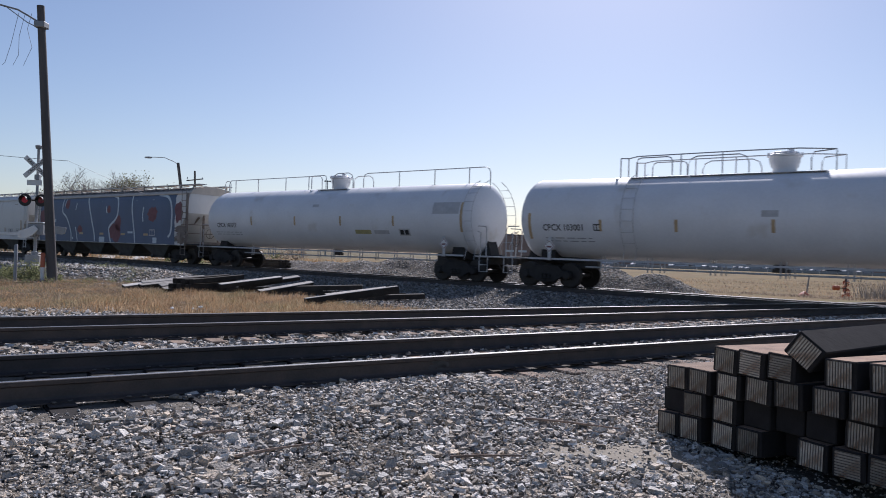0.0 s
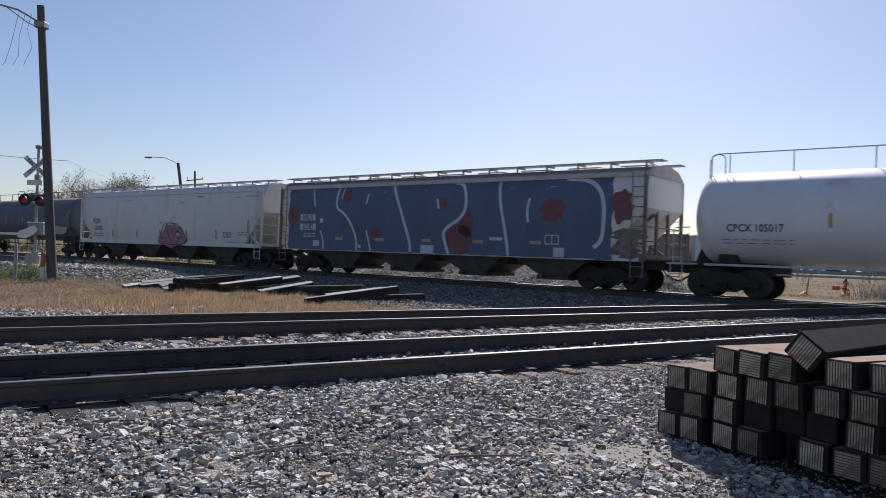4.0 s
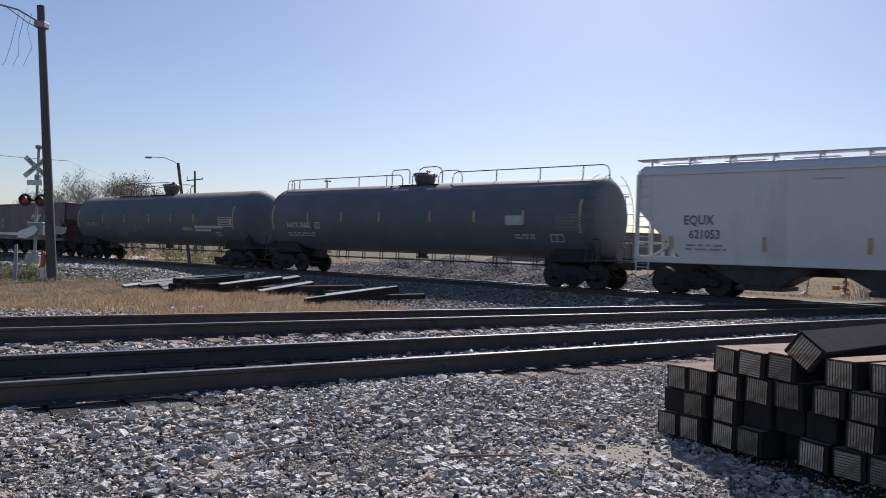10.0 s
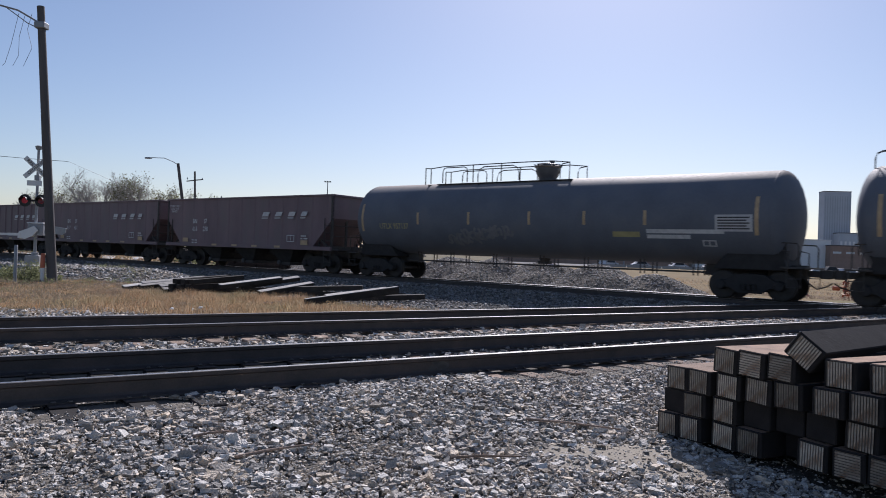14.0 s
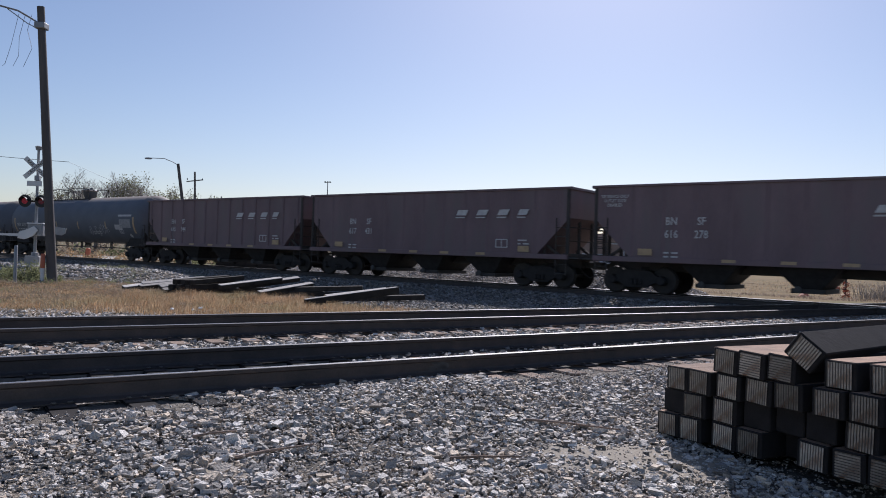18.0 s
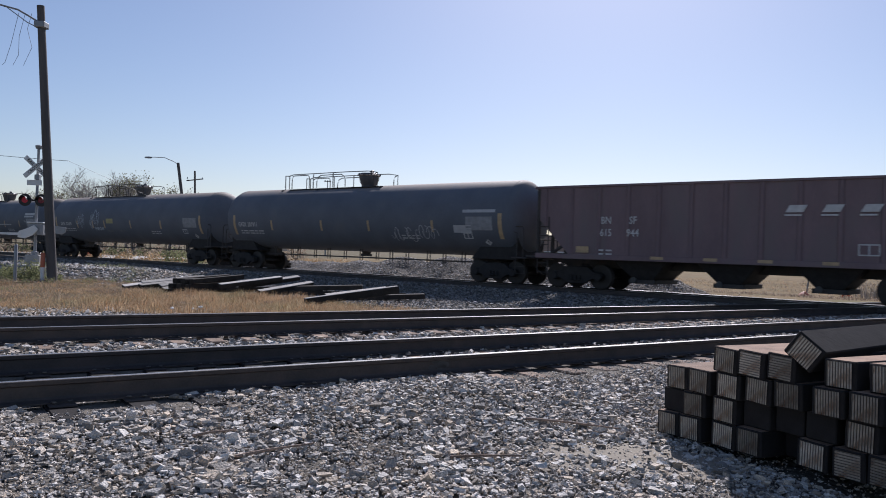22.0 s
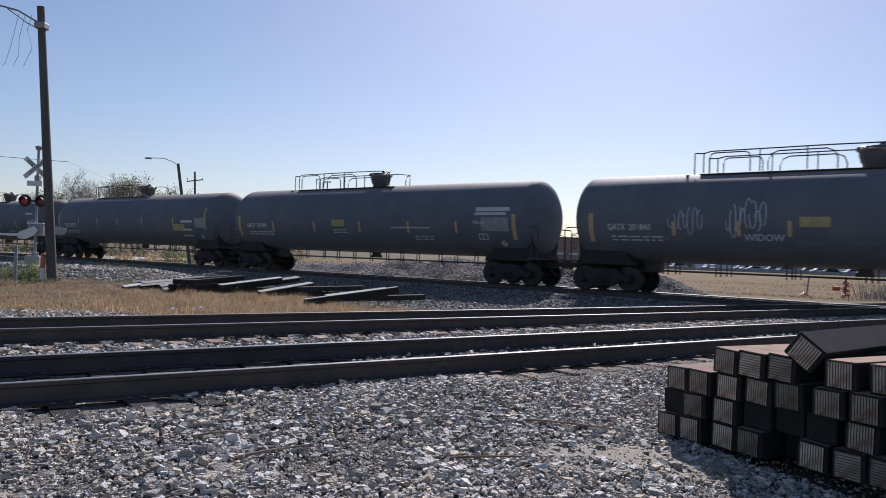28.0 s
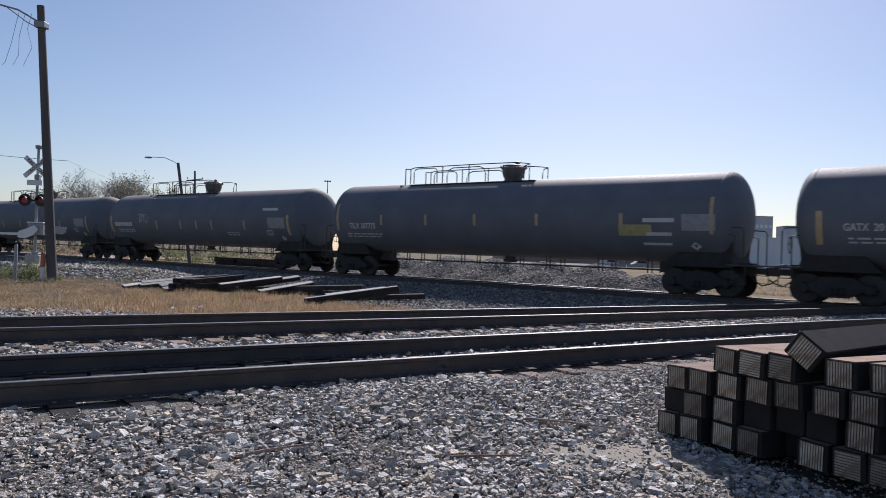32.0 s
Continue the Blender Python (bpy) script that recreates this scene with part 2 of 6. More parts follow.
# ---- mesh building ----
class Shape:
    """Vertices and faces of one mesh, gathered from simple solids."""

    def __init__(self):
        self.v, self.f, self.n = [], [], []

    def add(self, verts, faces, mi=0):
        k = len(self.v)
        self.v += [tuple(p) for p in verts]
        self.f += [tuple(i + k for i in f) for f in faces]
        self.n += [mi] * len(faces)
        return self

    def box(self, x0, x1, y0, y1, z0, z1, m=None, mi=0, c=0.0):
        """A box; c chamfers its upright edges."""
        if c:
            ring = [(x0 + c, y0), (x1 - c, y0), (x1, y0 + c), (x1, y1 - c), (x1 - c, y1), (x0 + c, y1), (x0, y1 - c), (x0, y0 + c)]
        else:
            ring = [(x0, y0), (x1, y0), (x1, y1), (x0, y1)]
        n = len(ring)
        vs = [Vector((x, y, z)) for z in (z0, z1) for x, y in ring]
        if m is not None:
            vs = [m @ p for p in vs]
        fs = [tuple(range(n))[::-1], tuple(range(n, 2 * n))] + [(i, (i + 1) % n, n + (i + 1) % n, n + i) for i in range(n)]
        return self.add(vs, fs, mi)

    def loft(self, rings, close=True, caps=True, mi=0):
        """Skins a row of equal rings of points."""
        n = len(rings[0])
        vs = [p for r in rings for p in r]
        fs = []
        for k in range(len(rings) - 1):
            for i in range(n if close else n - 1):
                j = (i + 1) % n
                fs.append((k * n + i, k * n + j, (k + 1) * n + j, (k + 1) * n + i))
        if caps and close:
            fs += [tuple(range(n))[::-1], tuple(range((len(rings) - 1) * n, len(rings) * n))]
        return self.add(vs, fs, mi)

    def tube(self, pts, r, seg=6, r2=None, mi=0):
        """A round bar along a line of points."""
        pts = [Vector(p) for p in pts]
        rings = []
        for i, p in enumerate(pts):
            d = (pts[min(i + 1, len(pts) - 1)] - pts[max(i - 1, 0)]).normalized()
            a = d.orthogonal().normalized() if abs(d.z) > 0.9 else d.cross(Vector((0, 0, 1))).normalized()
            b = d.cross(a)
            rr = r if r2 is None else r + (r2 - r) * i / (len(pts) - 1)
            rings.append([p + (a * math.cos(t) + b * math.sin(t)) * rr for t in (2 * math.pi * k / seg for k in range(seg))])
        return self.loft(rings, mi=mi)

    def lathe(self, profile, axis="x", seg=32, at=(0, 0, 0), mi=0):
        """Turns (along, radius) pairs round an axis."""
        rings = []
        for a, r in profile:
            ring = []
            for k in range(seg):
                t = 2 * math.pi * k / seg
                c, s = r * math.cos(t), r * math.sin(t)
                p = {"x": (a, c, s), "y": (c, a, s), "z": (c, s, a)}[axis]
                ring.append((p[0] + at[0], p[1] + at[1], p[2] + at[2]))
            rings.append(ring)
        return self.loft(rings, mi=mi)

    def prism(self, poly, y0, y1, plane="xz", mi=0):
        """A flat outline given thickness across."""
        f = {"xz": lambda a, b, c: (a, c, b), "yz": lambda a, b, c: (c, a, b), "xy": lambda a, b, c: (a, b, c)}[plane]
        return self.loft([[f(a, b, y0) for a, b in poly], [f(a, b, y1) for a, b in poly]], mi=mi)


def mesh_of(name, shape, mats, smooth=False, bevel=0.0):
    me = bpy.data.meshes.new(name)
    me.from_pydata(shape.v, [], shape.f)
    for m in (mats if isinstance(mats, (list, tuple)) else [mats]):
        me.materials.append(m)
    if any(shape.n):
        me.polygons.foreach_set("material_index", shape.n)
    b = bmesh.new()
    b.from_mesh(me)
    bmesh.ops.recalc_face_normals(b, faces=b.faces)
    if bevel:
        bmesh.ops.bevel(b, geom=[e for e in b.edges if len(e.link_faces) == 2 and e.calc_face_angle(0) > 0.6], offset=bevel, segments=1, affect="EDGES", clamp_overlap=True)
    if smooth:
        for f in b.faces:
            f.smooth = True
        for e in b.edges:
            if len(e.link_faces) == 2 and e.calc_face_angle(0) > 0.7:
                e.smooth = False
    b.to_mesh(me)
    b.free()
    return me


def part(name, shape, mats, parent=None, label="", smooth=False, bevel=0.0, at=None):
    """Links a shape as one mesh object, under its thing or part."""
    ob = new(name, shape if isinstance(shape, bpy.types.Mesh) else mesh_of(name, shape, mats, smooth, bevel))
    if parent is not None:
        ob.parent = parent
    if at is not None:
        ob.matrix_basis = at
    if label:
        ob["label"] = label
    return ob


def empty(name, m, label, category, group="", kind=""):
    ob = new(name)
    ob.empty_display_size = 0.2
    ob.matrix_basis = m
    return tagged(ob, label, category, group, kind)


def letters(text):
    """A flat unit-size mesh of writing in the x-z plane, centred, read from the -y side."""
    cu = bpy.data.curves.new("writing", "FONT")
    cu.body, cu.align_x, cu.align_y, cu.offset = text, "CENTER", "CENTER", .016
    cu.resolution_u = 2
    ob = bpy.data.objects.new("writing", cu)
    scene.collection.objects.link(ob)
    me = bpy.data.meshes.new_from_object(ob.evaluated_get(bpy.context.evaluated_depsgraph_get()))
    bpy.data.objects.remove(ob)
    for v in me.vertices:
        v.co = (v.co.x, 0, v.co.y)
    return me


WORDS = {w: letters(w) for w in ("CPCX 103001", "CPCX 105017", "NRLX", "62183", "EQUX", "621053", "NATX 35682", "UTLX 957137", "WIDOW", "201911", "201840", "201899", "FRA AIP", "TILX 307775", "617", "GATX", "BN", "SF", "431", "278", "616", "615", "944", "TIE SERVICE ONLY", "OUTLET GATE", "DISABLED", "CROSSING", "RAIL  ROAD")}


def lettering(text, size, bold=0.0):
    me = WORDS[text].copy()
    me.transform(Matrix.Scale(size, 4))
    return me


# ---- ground and track beds ----
def ground_z(x, y):
    p2 = N2.x * x + N2.y * y
    near = max(0.0, min(1.0, (7.5 - p2) / 3.0))
    z = -0.55 + 0.09 * near
    z += 0.035 * noise.noise(Vector((x * 0.35, y * 0.35, 0))) + 0.012 * noise.noise(Vector((x * 1.7, y * 1.7, 3)))
    return z


def build_ground():
    sh = Shape()
    radii = [0.0] + [0.5 * 1.062 ** k for k in range(150)]
    radii = [r for r in radii if r < 4200]
    n = 160
    for k, r in enumerate(radii):
        for i in range(n):
            a = 2 * math.pi * i / n
            x, y = r * math.sin(a), r * math.cos(a)
            sh.v.append((x, y, ground_z(x, y) if r < 150 else -0.55))
    for k in range(len(radii) - 1):
        for i in range(n):
            j = (i + 1) % n
            f = (k * n + i, k * n + j, (k + 1) * n + j, (k + 1) * n + i)
            sh.f.append(f if k else f[2:] + f[:1])
            sh.n.append(0)
    me = bpy.data.meshes.new("ground")
    me.from_pydata(sh.v, [], sh.f)
    me.materials.append(M["ground"])
    for p in me.polygons:
        p.use_smooth = True
    me.flip_normals()
    tagged(new("ground", me), "dry brown earth with patches of thin grass", "ground", kind="structure")


def bed(name, section, place, s0, s1, step, material, label, seed, sunk=0):
    """A long low bank: a cross-section carried along a track, its edges uneven."""
    rings = []
    k = int((s1 - s0) / step)
    for i in range(k + 1):
        s = s0 + step * i
        ring = []
        for j, (p, z) in enumerate(section):
            w = noise.noise(Vector((s * 0.5, j * 3.1, seed)))
            edge = 0 if 2 < j < len(section) - 2 else 1
            ring.append(place(s, p + 0.25 * w * edge, z - sunk * 0.11 * (6.8 < p < 8.0 and s < 4.4) + 0.02 * noise.noise(Vector((s * 1.3, p * 1.3, seed)))))
        rings.append(ring)
    sh = Shape().loft(rings, close=False)
    ob = part(name, sh, material)
    return tagged(ob, label, "ballast bed", kind="structure")


def bed2_z(p):
    pts = BED2
    for (a, za), (b, zb) in zip(pts, pts[1:]):
        if a <= p <= b:
            return za + (zb - za) * (p - a) / (b - a)
    return -0.6


BED2 = [(0.6, -0.56), (2.6, -0.41), (4.3, -0.345), (5.5, -0.26), (5.95, -0.225), (6.7, -0.222), (6.82, -0.222), (7.98, -0.222), (8.06, -0.2), (8.3, -0.2), (8.6, -0.235), (10.0, -0.24), (12.7, -0.24), (13.0, -0.24), (13.4, -0.3), (14.6, -0.6)]
BED1 = [(-10.5, -0.7), (-8.0, -0.57), (-4.0, -0.43), (-1.9, -0.235), (-1.4, -0.225), (0, -0.225), (1.4, -0.225), (1.9, -0.235), (3.4, -0.5), (4.6, -0.62)]
build_ground()
bed("ballast_bed", BED2, on2, -60, 90, 0.6, M["bed"], "grey crushed stone ballast under two tracks", 1.0, 1)
bed("ballast_bed", BED1, on1, -160, 40, 0.8, M["bed"], "grey crushed stone ballast under the train's track", 2.0)

# ---- tracks ----
RAIL = [(-.076, -.186), (.076, -.186), (.076, -.174), (.02, -.158), (.009, -.14), (.009, -.052), (.034, -.038), (.037, -.012), (.036, -.004), (.02, -.0008), (0, 0), (-.02, -.0008), (-.036, -.004), (-.037, -.012), (-.034, -.038), (-.009, -.052), (-.009, -.14), (-.02, -.158), (-.076, -.174)]


def rail_mesh(x0, x1, step=6.0):
    """A rail along x: rusty sides, a polished head."""
    k = max(1, int((x1 - x0) / step))
    sh = Shape()
    sh.loft([[(x0 + (x1 - x0) * i / k, y, z) for y, z in RAIL] for i in range(k + 1)])
    for q, f in enumerate(sh.f):
        if len(f) == 4:
            i = f[0] % len(RAIL)
            if i in (9, 10):
                sh.n[q] = 1
    return mesh_of("rail", sh, [M["rail"], M["rail_top"]])


def tie_mesh(half, w=0.229, h=0.178, c=0.012, material=None):
    sh = Shape().box(-w / 2, w / 2, -half, half, -h, 0)
    return mesh_of("tie", sh, material or M["tie_old"], bevel=c)


def track(name, m, s0, s1, label, tie_near, drop=0.0, seed=0, gauge=1.505):
    tr = empty(name, m, label, "railway track", kind="structure")
    me = rail_mesh(s0, s1)
    for y in (-gauge / 2, gauge / 2):
        part("rail", me, None, tr, at=pose(0, y, -drop))
    rnd = random.Random(seed)
    tm, dark_tm = tie_mesh(1.3), tie_mesh(1.3, material=M["fresh"])
    plate = mesh_of("tie_plate", Shape().box(-.1, .1, -.18, .18, -.006, .008), M["rail"], bevel=.003)
    spike = mesh_of("spike", Shape().box(-.01, .01, -.01, .01, 0, .016).box(-.02, .02, -.02, .014, .016, .025, mi=1), [M["rail"], M["rail_top"]], bevel=.003)
    s = tie_near[0]
    while s < tie_near[1]:
        z = -.203 + rnd.uniform(-.006, .006)
        # the first ties of the near track take the darker timber
        part("tie", dark_tm if seed == 1 and s < 4.6 else tm, None, tr, at=pose(s, rnd.uniform(-.05, .05), z, 0, 0, rnd.uniform(-1.5, 1.5)))
        if tie_near[2] < s < tie_near[3]:
            for y in (-gauge / 2, gauge / 2):
                part("tie_plate", plate, None, tr, at=pose(s, y, -.193))
                for dx, dy in ((-.06, -.095), (.06, -.095)):
                    part("spike", spike, None, tr, at=pose(s + dx, y + dy, -.186))
        s += rnd.uniform(.5, .56)
    return tr


T2A = track("railway_track", pose(*on2(0, C2[0]), 0, 0, RZ2), -50, 80, "near running track of rusty rails on timber ties", (-9, 26, -5, 9), 0.0, 1)
track("railway_track", pose(*on2(0, C2[1]), 0, 0, RZ2), -50, 80, "second running track of rusty rails on timber ties", (-12, 30, -7, 10), 0.0, 2)
T1 = track("railway_track", pose(*on1(0), 0, 0, RZ1), -150, 36, "the train's track crossing the others at a diamond", (-52, 22, 0, 0), 0.003, 3)
guard = rail_mesh(-17, 9)
for y in (-.6, .6):
    part("guard_rail", guard, None, T1, at=pose(0, y, -.008))
splash = Shape()
for dx, dz, r in ((0, -.08, .05), (.07, -.1, .035), (-.06, -.06, .03), (.03, -.13, .04), (-.1, -.12, .03)):
    splash.prism([(dx + r * 1.6 * math.cos(a), dz + r * math.sin(a)) for a in (k * .6283 for k in range(10))], -.762, -.764)
part("paint_mark", splash, M["bay"], T2A, "pale paint splashed on the rail's web", at=pose(4.63, 0, 0))


# ---- the train ----
TANK_R, TANK_Z, TANK_H = 1.51, 2.61, 9.42


def wheel_meshes():
    w = Shape().lathe([(-.07, .12), (-.07, .36), (-.07, .44), (-.06, .457), (.05, .462), (.06, .485), (.075, .485), (.08, .44), (.06, .4), (.03, .36), (.03, .16), (.09, .13), (.09, .09), (-.07, .09)], "y", 28)
    ax = Shape().tube([(0, -.98, 0), (0, .98, 0)], .075, 10)
    return mesh_of("wheel", w, M["wheel"], smooth=True), mesh_of("axle", ax, M["under"], smooth=True)


WHEEL_ME, AXLE_ME = wheel_meshes()


def truck_meshes():
    sf = Shape()
    outline = [(-1.05, .4), (-1.05, .56), (-.72, .62), (-.45, .8), (.45, .8), (.72, .62), (1.05, .56), (1.05, .4), (.62, .36), (.36, .2), (-.36, .2), (-.62, .36)]
    sf.prism(outline, -.07, .07)
    for x in (-.89, .89):
        sf.lathe([(-.14, .1), (-.13, .15), (.1, .17), (.12, .1)], "y", 14, (x, 0, .457))
    for x in (-.16, 0, .16):
        sf.lathe([(.3, .06), (.32, .075), (.36, .055), (.4, .075), (.44, .055), (.48, .075), (.5, .06)], "z", 10, (x, -.1, 0))
    bo = Shape().box(-.22, .22, -1.05, 1.05, .5, .82, c=.03).lathe([(.8, .35), (.92, .35)], "z", 16)
    return mesh_of("side_frame", sf, M["truck"], bevel=.012), mesh_of("truck", bo, M["truck"], bevel=.01)


SIDE_ME, TRUCK_ME = truck_meshes()


def add_trucks(car, half):
    for x in (-half, half):
        tr = part("truck", TRUCK_ME, None, car, at=pose(x, 0, 0))
        for y in (-1.0, 1.0):
            part("side_frame", SIDE_ME, None, tr, at=pose(0, y, 0, 0, 0, 0 if y < 0 else 180))
        for dx in (-.89, .89):
            sh = part("wheelset", AXLE_ME, None, tr, at=pose(dx, 0, .457))
            sh.data = WHEELSET_ME


def joined(*pairs):
    """One mesh out of several placed ones."""
    b = bmesh.new()
    for me, m in pairs:
        t = me.copy()
        t.transform(m)
        b.from_mesh(t)
        bpy.data.meshes.remove(t)
    out = bpy.data.meshes.new("wheelset")
    b.to_mesh(out)
    b.free()
    return out


WHEELSET_ME = joined((AXLE_ME, pose(0, 0, 0)), (WHEEL_ME, pose(0, -.76, 0)), (WHEEL_ME, pose(0, .76, 0, 0, 0, 180)))
WHEELSET_ME.materials.append(M["wheel"])


def coupler(car, x, sgn):
    sh = Shape().box(0, .55, -.11, .11, .78, .98).box(.5, .8, -.17, .14, .74, 1.02, c=.04).box(.72, .9, -.17, -.06, .76, 1.0, c=.03)
    part("coupler", sh, M["under"], car, at=pose(x, 0, 0, 0, 0, 0 if sgn > 0 else 180), bevel=.01)
    hose = [(0, -.3, .85), (.2, -.32, .6), (.45, -.3, .42), (.7, -.22, .5), (.85, -.12, .62)]
    part("air_hose", Shape().tube(hose, .025, 6), M["under"], car, at=pose(x, 0, 0, 0, 0, 0 if sgn > 0 else 180), smooth=True)


def on_tank(me, x, z):
    """Lays a flat marking of the x-z plane on the tank's near side."""
    r = TANK_R + .006
    for v in me.vertices:
        a = (v.co.z + z - TANK_Z) / TANK_R
        v.co = (v.co.x + x, -r * math.cos(a), TANK_Z + r * math.sin(a))
    return me


def patch(x0, x1, z0, z1, n=8):
    me = bpy.data.meshes.new("marking")
    vs = [(x, 0, z0 + (z1 - z0) * i / n) for i in range(n + 1) for x in (x0, x1)]
    me.from_pydata(vs, [], [(2 * i, 2 * i + 1, 2 * i + 3, 2 * i + 2) for i in range(n)])
    return me


def mark(car, name, me, material, label="", tank=True, x=0.0, z=0.0, y=None):
    if tank:
        me = on_tank(me, x, z)
    else:
        for v in me.vertices:
            v.co = (v.co.x + x, y, v.co.z + z)
    me.materials.clear()
    me.materials.append(material)
    return part(name, me, None, car, label)


def railing(car, pts_list, material, r=.022):
    for pts in pts_list:
        part("handrail", Shape().tube(pts, r, 6), material, car, smooth=True)


def bent(x0, x1, y, z0, z1, c=.12):
    """A bar that rises, runs level and comes down, with rounded bends."""
    return [(x0, y, z0), (x0, y, z1 - c), (x0 + c * .3, y, z1 - c * .3), (x0 + c, y, z1), (x1 - c, y, z1), (x1 - c * .3, y, z1 - c * .3), (x1, y, z1 - c), (x1, y, z0)]


def tank_car(name, label, paint, rail_paint, half=TANK_H, truck_half=8.1, pitch=20.4, kind="short", sill_pale=False, rail_from=-5.7, rail_to=1.35, end_h=2.15, ladder_x=-5.75):
    """A tank car: shell, stub sills, trucks, couplers, top platform with its dome, ladders, rails and end grab irons."""
    car = empty(name, pose(0, 0, 0), label, "tank car", "cars of the freight train")
    d = .62
    prof = []
    for k in range(9):
        t = math.pi / 2 * k / 8
        prof.append((-half + d * (1 - math.sin(t)), max(.02, TANK_R * math.cos(t))))
    prof = prof[::-1]
    body = prof + [(a * half / 12, TANK_R) for a in (-7.5, -4, 0, 4, 7.5)] + [(-a, r) for a, r in prof[::-1]]
    part("tank_shell", Shape().lathe(body, "x", 56, (0, 0, TANK_Z)), paint, car, smooth=True)
    for x in (-half + d, -half / 3, half / 3, half - d):
        part("weld_band", Shape().lathe([(-.02, TANK_R + .001), (-.008, TANK_R + .005), (.008, TANK_R + .005), (.02, TANK_R + .001)], "x", 56, (x, 0, TANK_Z)), paint, car, smooth=True)
    for sg in (-1, 1):
        x = sg * truck_half
        part("stub_sill", Shape().box(min(x - sg * 1.7, sg * (pitch / 2 - .6)), max(x - sg * 1.7, sg * (pitch / 2 - .6)), -.2, .2, .72, 1.14, c=.03), M["under"], car, bevel=.01)
        sad = Shape().prism([(-.9, 1.44), (-.5, 1.22), (0, 1.14), (.5, 1.22), (.9, 1.44), (.95, 1.0), (.5, .88), (-.5, .88), (-.95, 1.0)], -.3, .3, "yz")
        part("saddle", sad, M["truck"], car, at=pose(x, 0, 0), bevel=.01)
        ex, eh = sg * (pitch / 2 - .62), end_h
        # dark filler added under the head to close the bright gap beside the truck
        part("end_gusset", Shape().prism([(sg * (truck_half - 1.2), .95), (sg * (pitch / 2 - 1.0), .95), (sg * (pitch / 2 - 1.1), 1.3), (sg * (half - .25), 1.95), (sg * (truck_half - .6), 1.6)], -(.32 if sill_pale else 1.0), .32 if sill_pale else 1.0), M["truck"], car, bevel=.02)
        part("end_platform", Shape().box(-.35, .35, -1.35, 1.35, 1.02, 1.08), rail_paint if sill_pale else M["under"], car, at=pose(ex - sg * .15, 0, 0), bevel=.008)
        coupler(car, sg * (pitch / 2 - .75), sg)
        for y in (-1.3, 1.3):
            railing(car, [[(ex, y, 1.06), (ex, y, eh), (ex - sg * .06, y * .98, eh + .1), (ex - sg * .5, y * .9, eh + .12)],
                          [(ex - sg * .28, y, 1.06), (ex - sg * .28, y, eh - .15), (ex - sg * .5, y * .92, eh - .1)]], rail_paint)
            part("step", Shape().tube([(-.2, 0, 1.04), (-.2, 0, .45), (.2, 0, .45), (.2, 0, 1.04)], .02, 6).tube([(-.2, 0, .72), (.2, 0, .72)], .016, 6), rail_paint if sill_pale else M["under"], car, at=pose(ex - sg * .12, y, 0), smooth=True)
        wheel = Shape()
        ring = [(.26 * math.cos(t), 0, .26 * math.sin(t)) for t in (2 * math.pi * k / 16 for k in range(17))]
        wheel.tube(ring, .014, 5).tube([(-.26, 0, 0), (.26, 0, 0)], .012, 5).tube([(0, 0, -.26), (0, 0, .26)], .012, 5)
        if sg < 0:
            part("brake_wheel", wheel, M["under"], car, at=pose(ex + .1, -.75, 1.75, 0, 0, 90), smooth=True)
        # running rails under the shell, on hangers
        for y in (-.55, .55):
            xs = [x0 for x0 in (-6.0, -4.2, -2.0, .2, 2.1, 4.3, 6.2) if (x0 < 0) == (sg < 0)]
            for h in xs:
                part("hanger", Shape().tube([(h - .08, y, 1.25), (h - .08, y, .68)], .024, 5).tube([(h + .08, y, 1.25), (h + .08, y, .68)], .024, 5), rail_paint if sill_pale else M["under"], car)
    for y in (-.55, .55):
        part("side_rail", Shape().tube([(-truck_half + 1.4, y, .8), (truck_half - 1.4, y, .8)], .03, 6), rail_paint if sill_pale else M["under"], car, smooth=True)
    if sill_pale:
        for y in (-1.36, 1.36):
            part("deck_rail", Shape().box(-truck_half - .6, truck_half + .6, y - .04, y + .04, 1.02, 1.09), rail_paint, car, bevel=.006)
    # outlet under the middle
    part("bottom_outlet", Shape().lathe([(.95, .16), (1.0, .2), (1.2, .3)], "z", 14).box(-.25, .25, -.12, .12, .86, .98), M["under"], car)
    top = TANK_Z + TANK_R
    top -= .14 * (kind != "short" and not sill_pale)
    dome = Shape().lathe([(top - .08, .36), (top + .08, .36), (top + .16, .42), (top + .22, .43), (top + .3, .46), (top + .52, .48), (top + .58, .46), (top + .62, .42), (top + .64, .2)], "z", 24)
    part("dome", dome, paint if sill_pale else M["black"], car, smooth=True)
    part("dome_ring", Shape().lathe([(top + .46, .48), (top + .48, .53), (top + .53, .53), (top + .55, .48)], "z", 24), paint, car, smooth=True)
    lug = mesh_of("dome_bolt", Shape().box(-.03, .03, -.03, .03, -.05, .05), paint if sill_pale else M["black"], bevel=.008)
    for k in range(10):
        a = math.tau * k / 10
        part("dome_bolt", lug, None, car, at=pose(.52 * math.cos(a), .52 * math.sin(a), top + .55, 0, 0, math.degrees(a)))
    part("valve", Shape().lathe([(top + .6, .1), (top + .72, .1), (top + .76, .05)], "z", 10, (.18, 0, 0)), paint if sill_pale else M["black"], car, smooth=True)
    top = TANK_Z + TANK_R
    dk = Shape()
    x0, x1 = (-5.7, 1.7) if kind == "short" else (-1.6, 1.5)
    for y in (-.55, .55):
        dk.box(x0 + .6, x1 - .3, y - .11, y + .11, top - .095, top - .07)
    part("walkway", dk, rail_paint, car, bevel=.006)
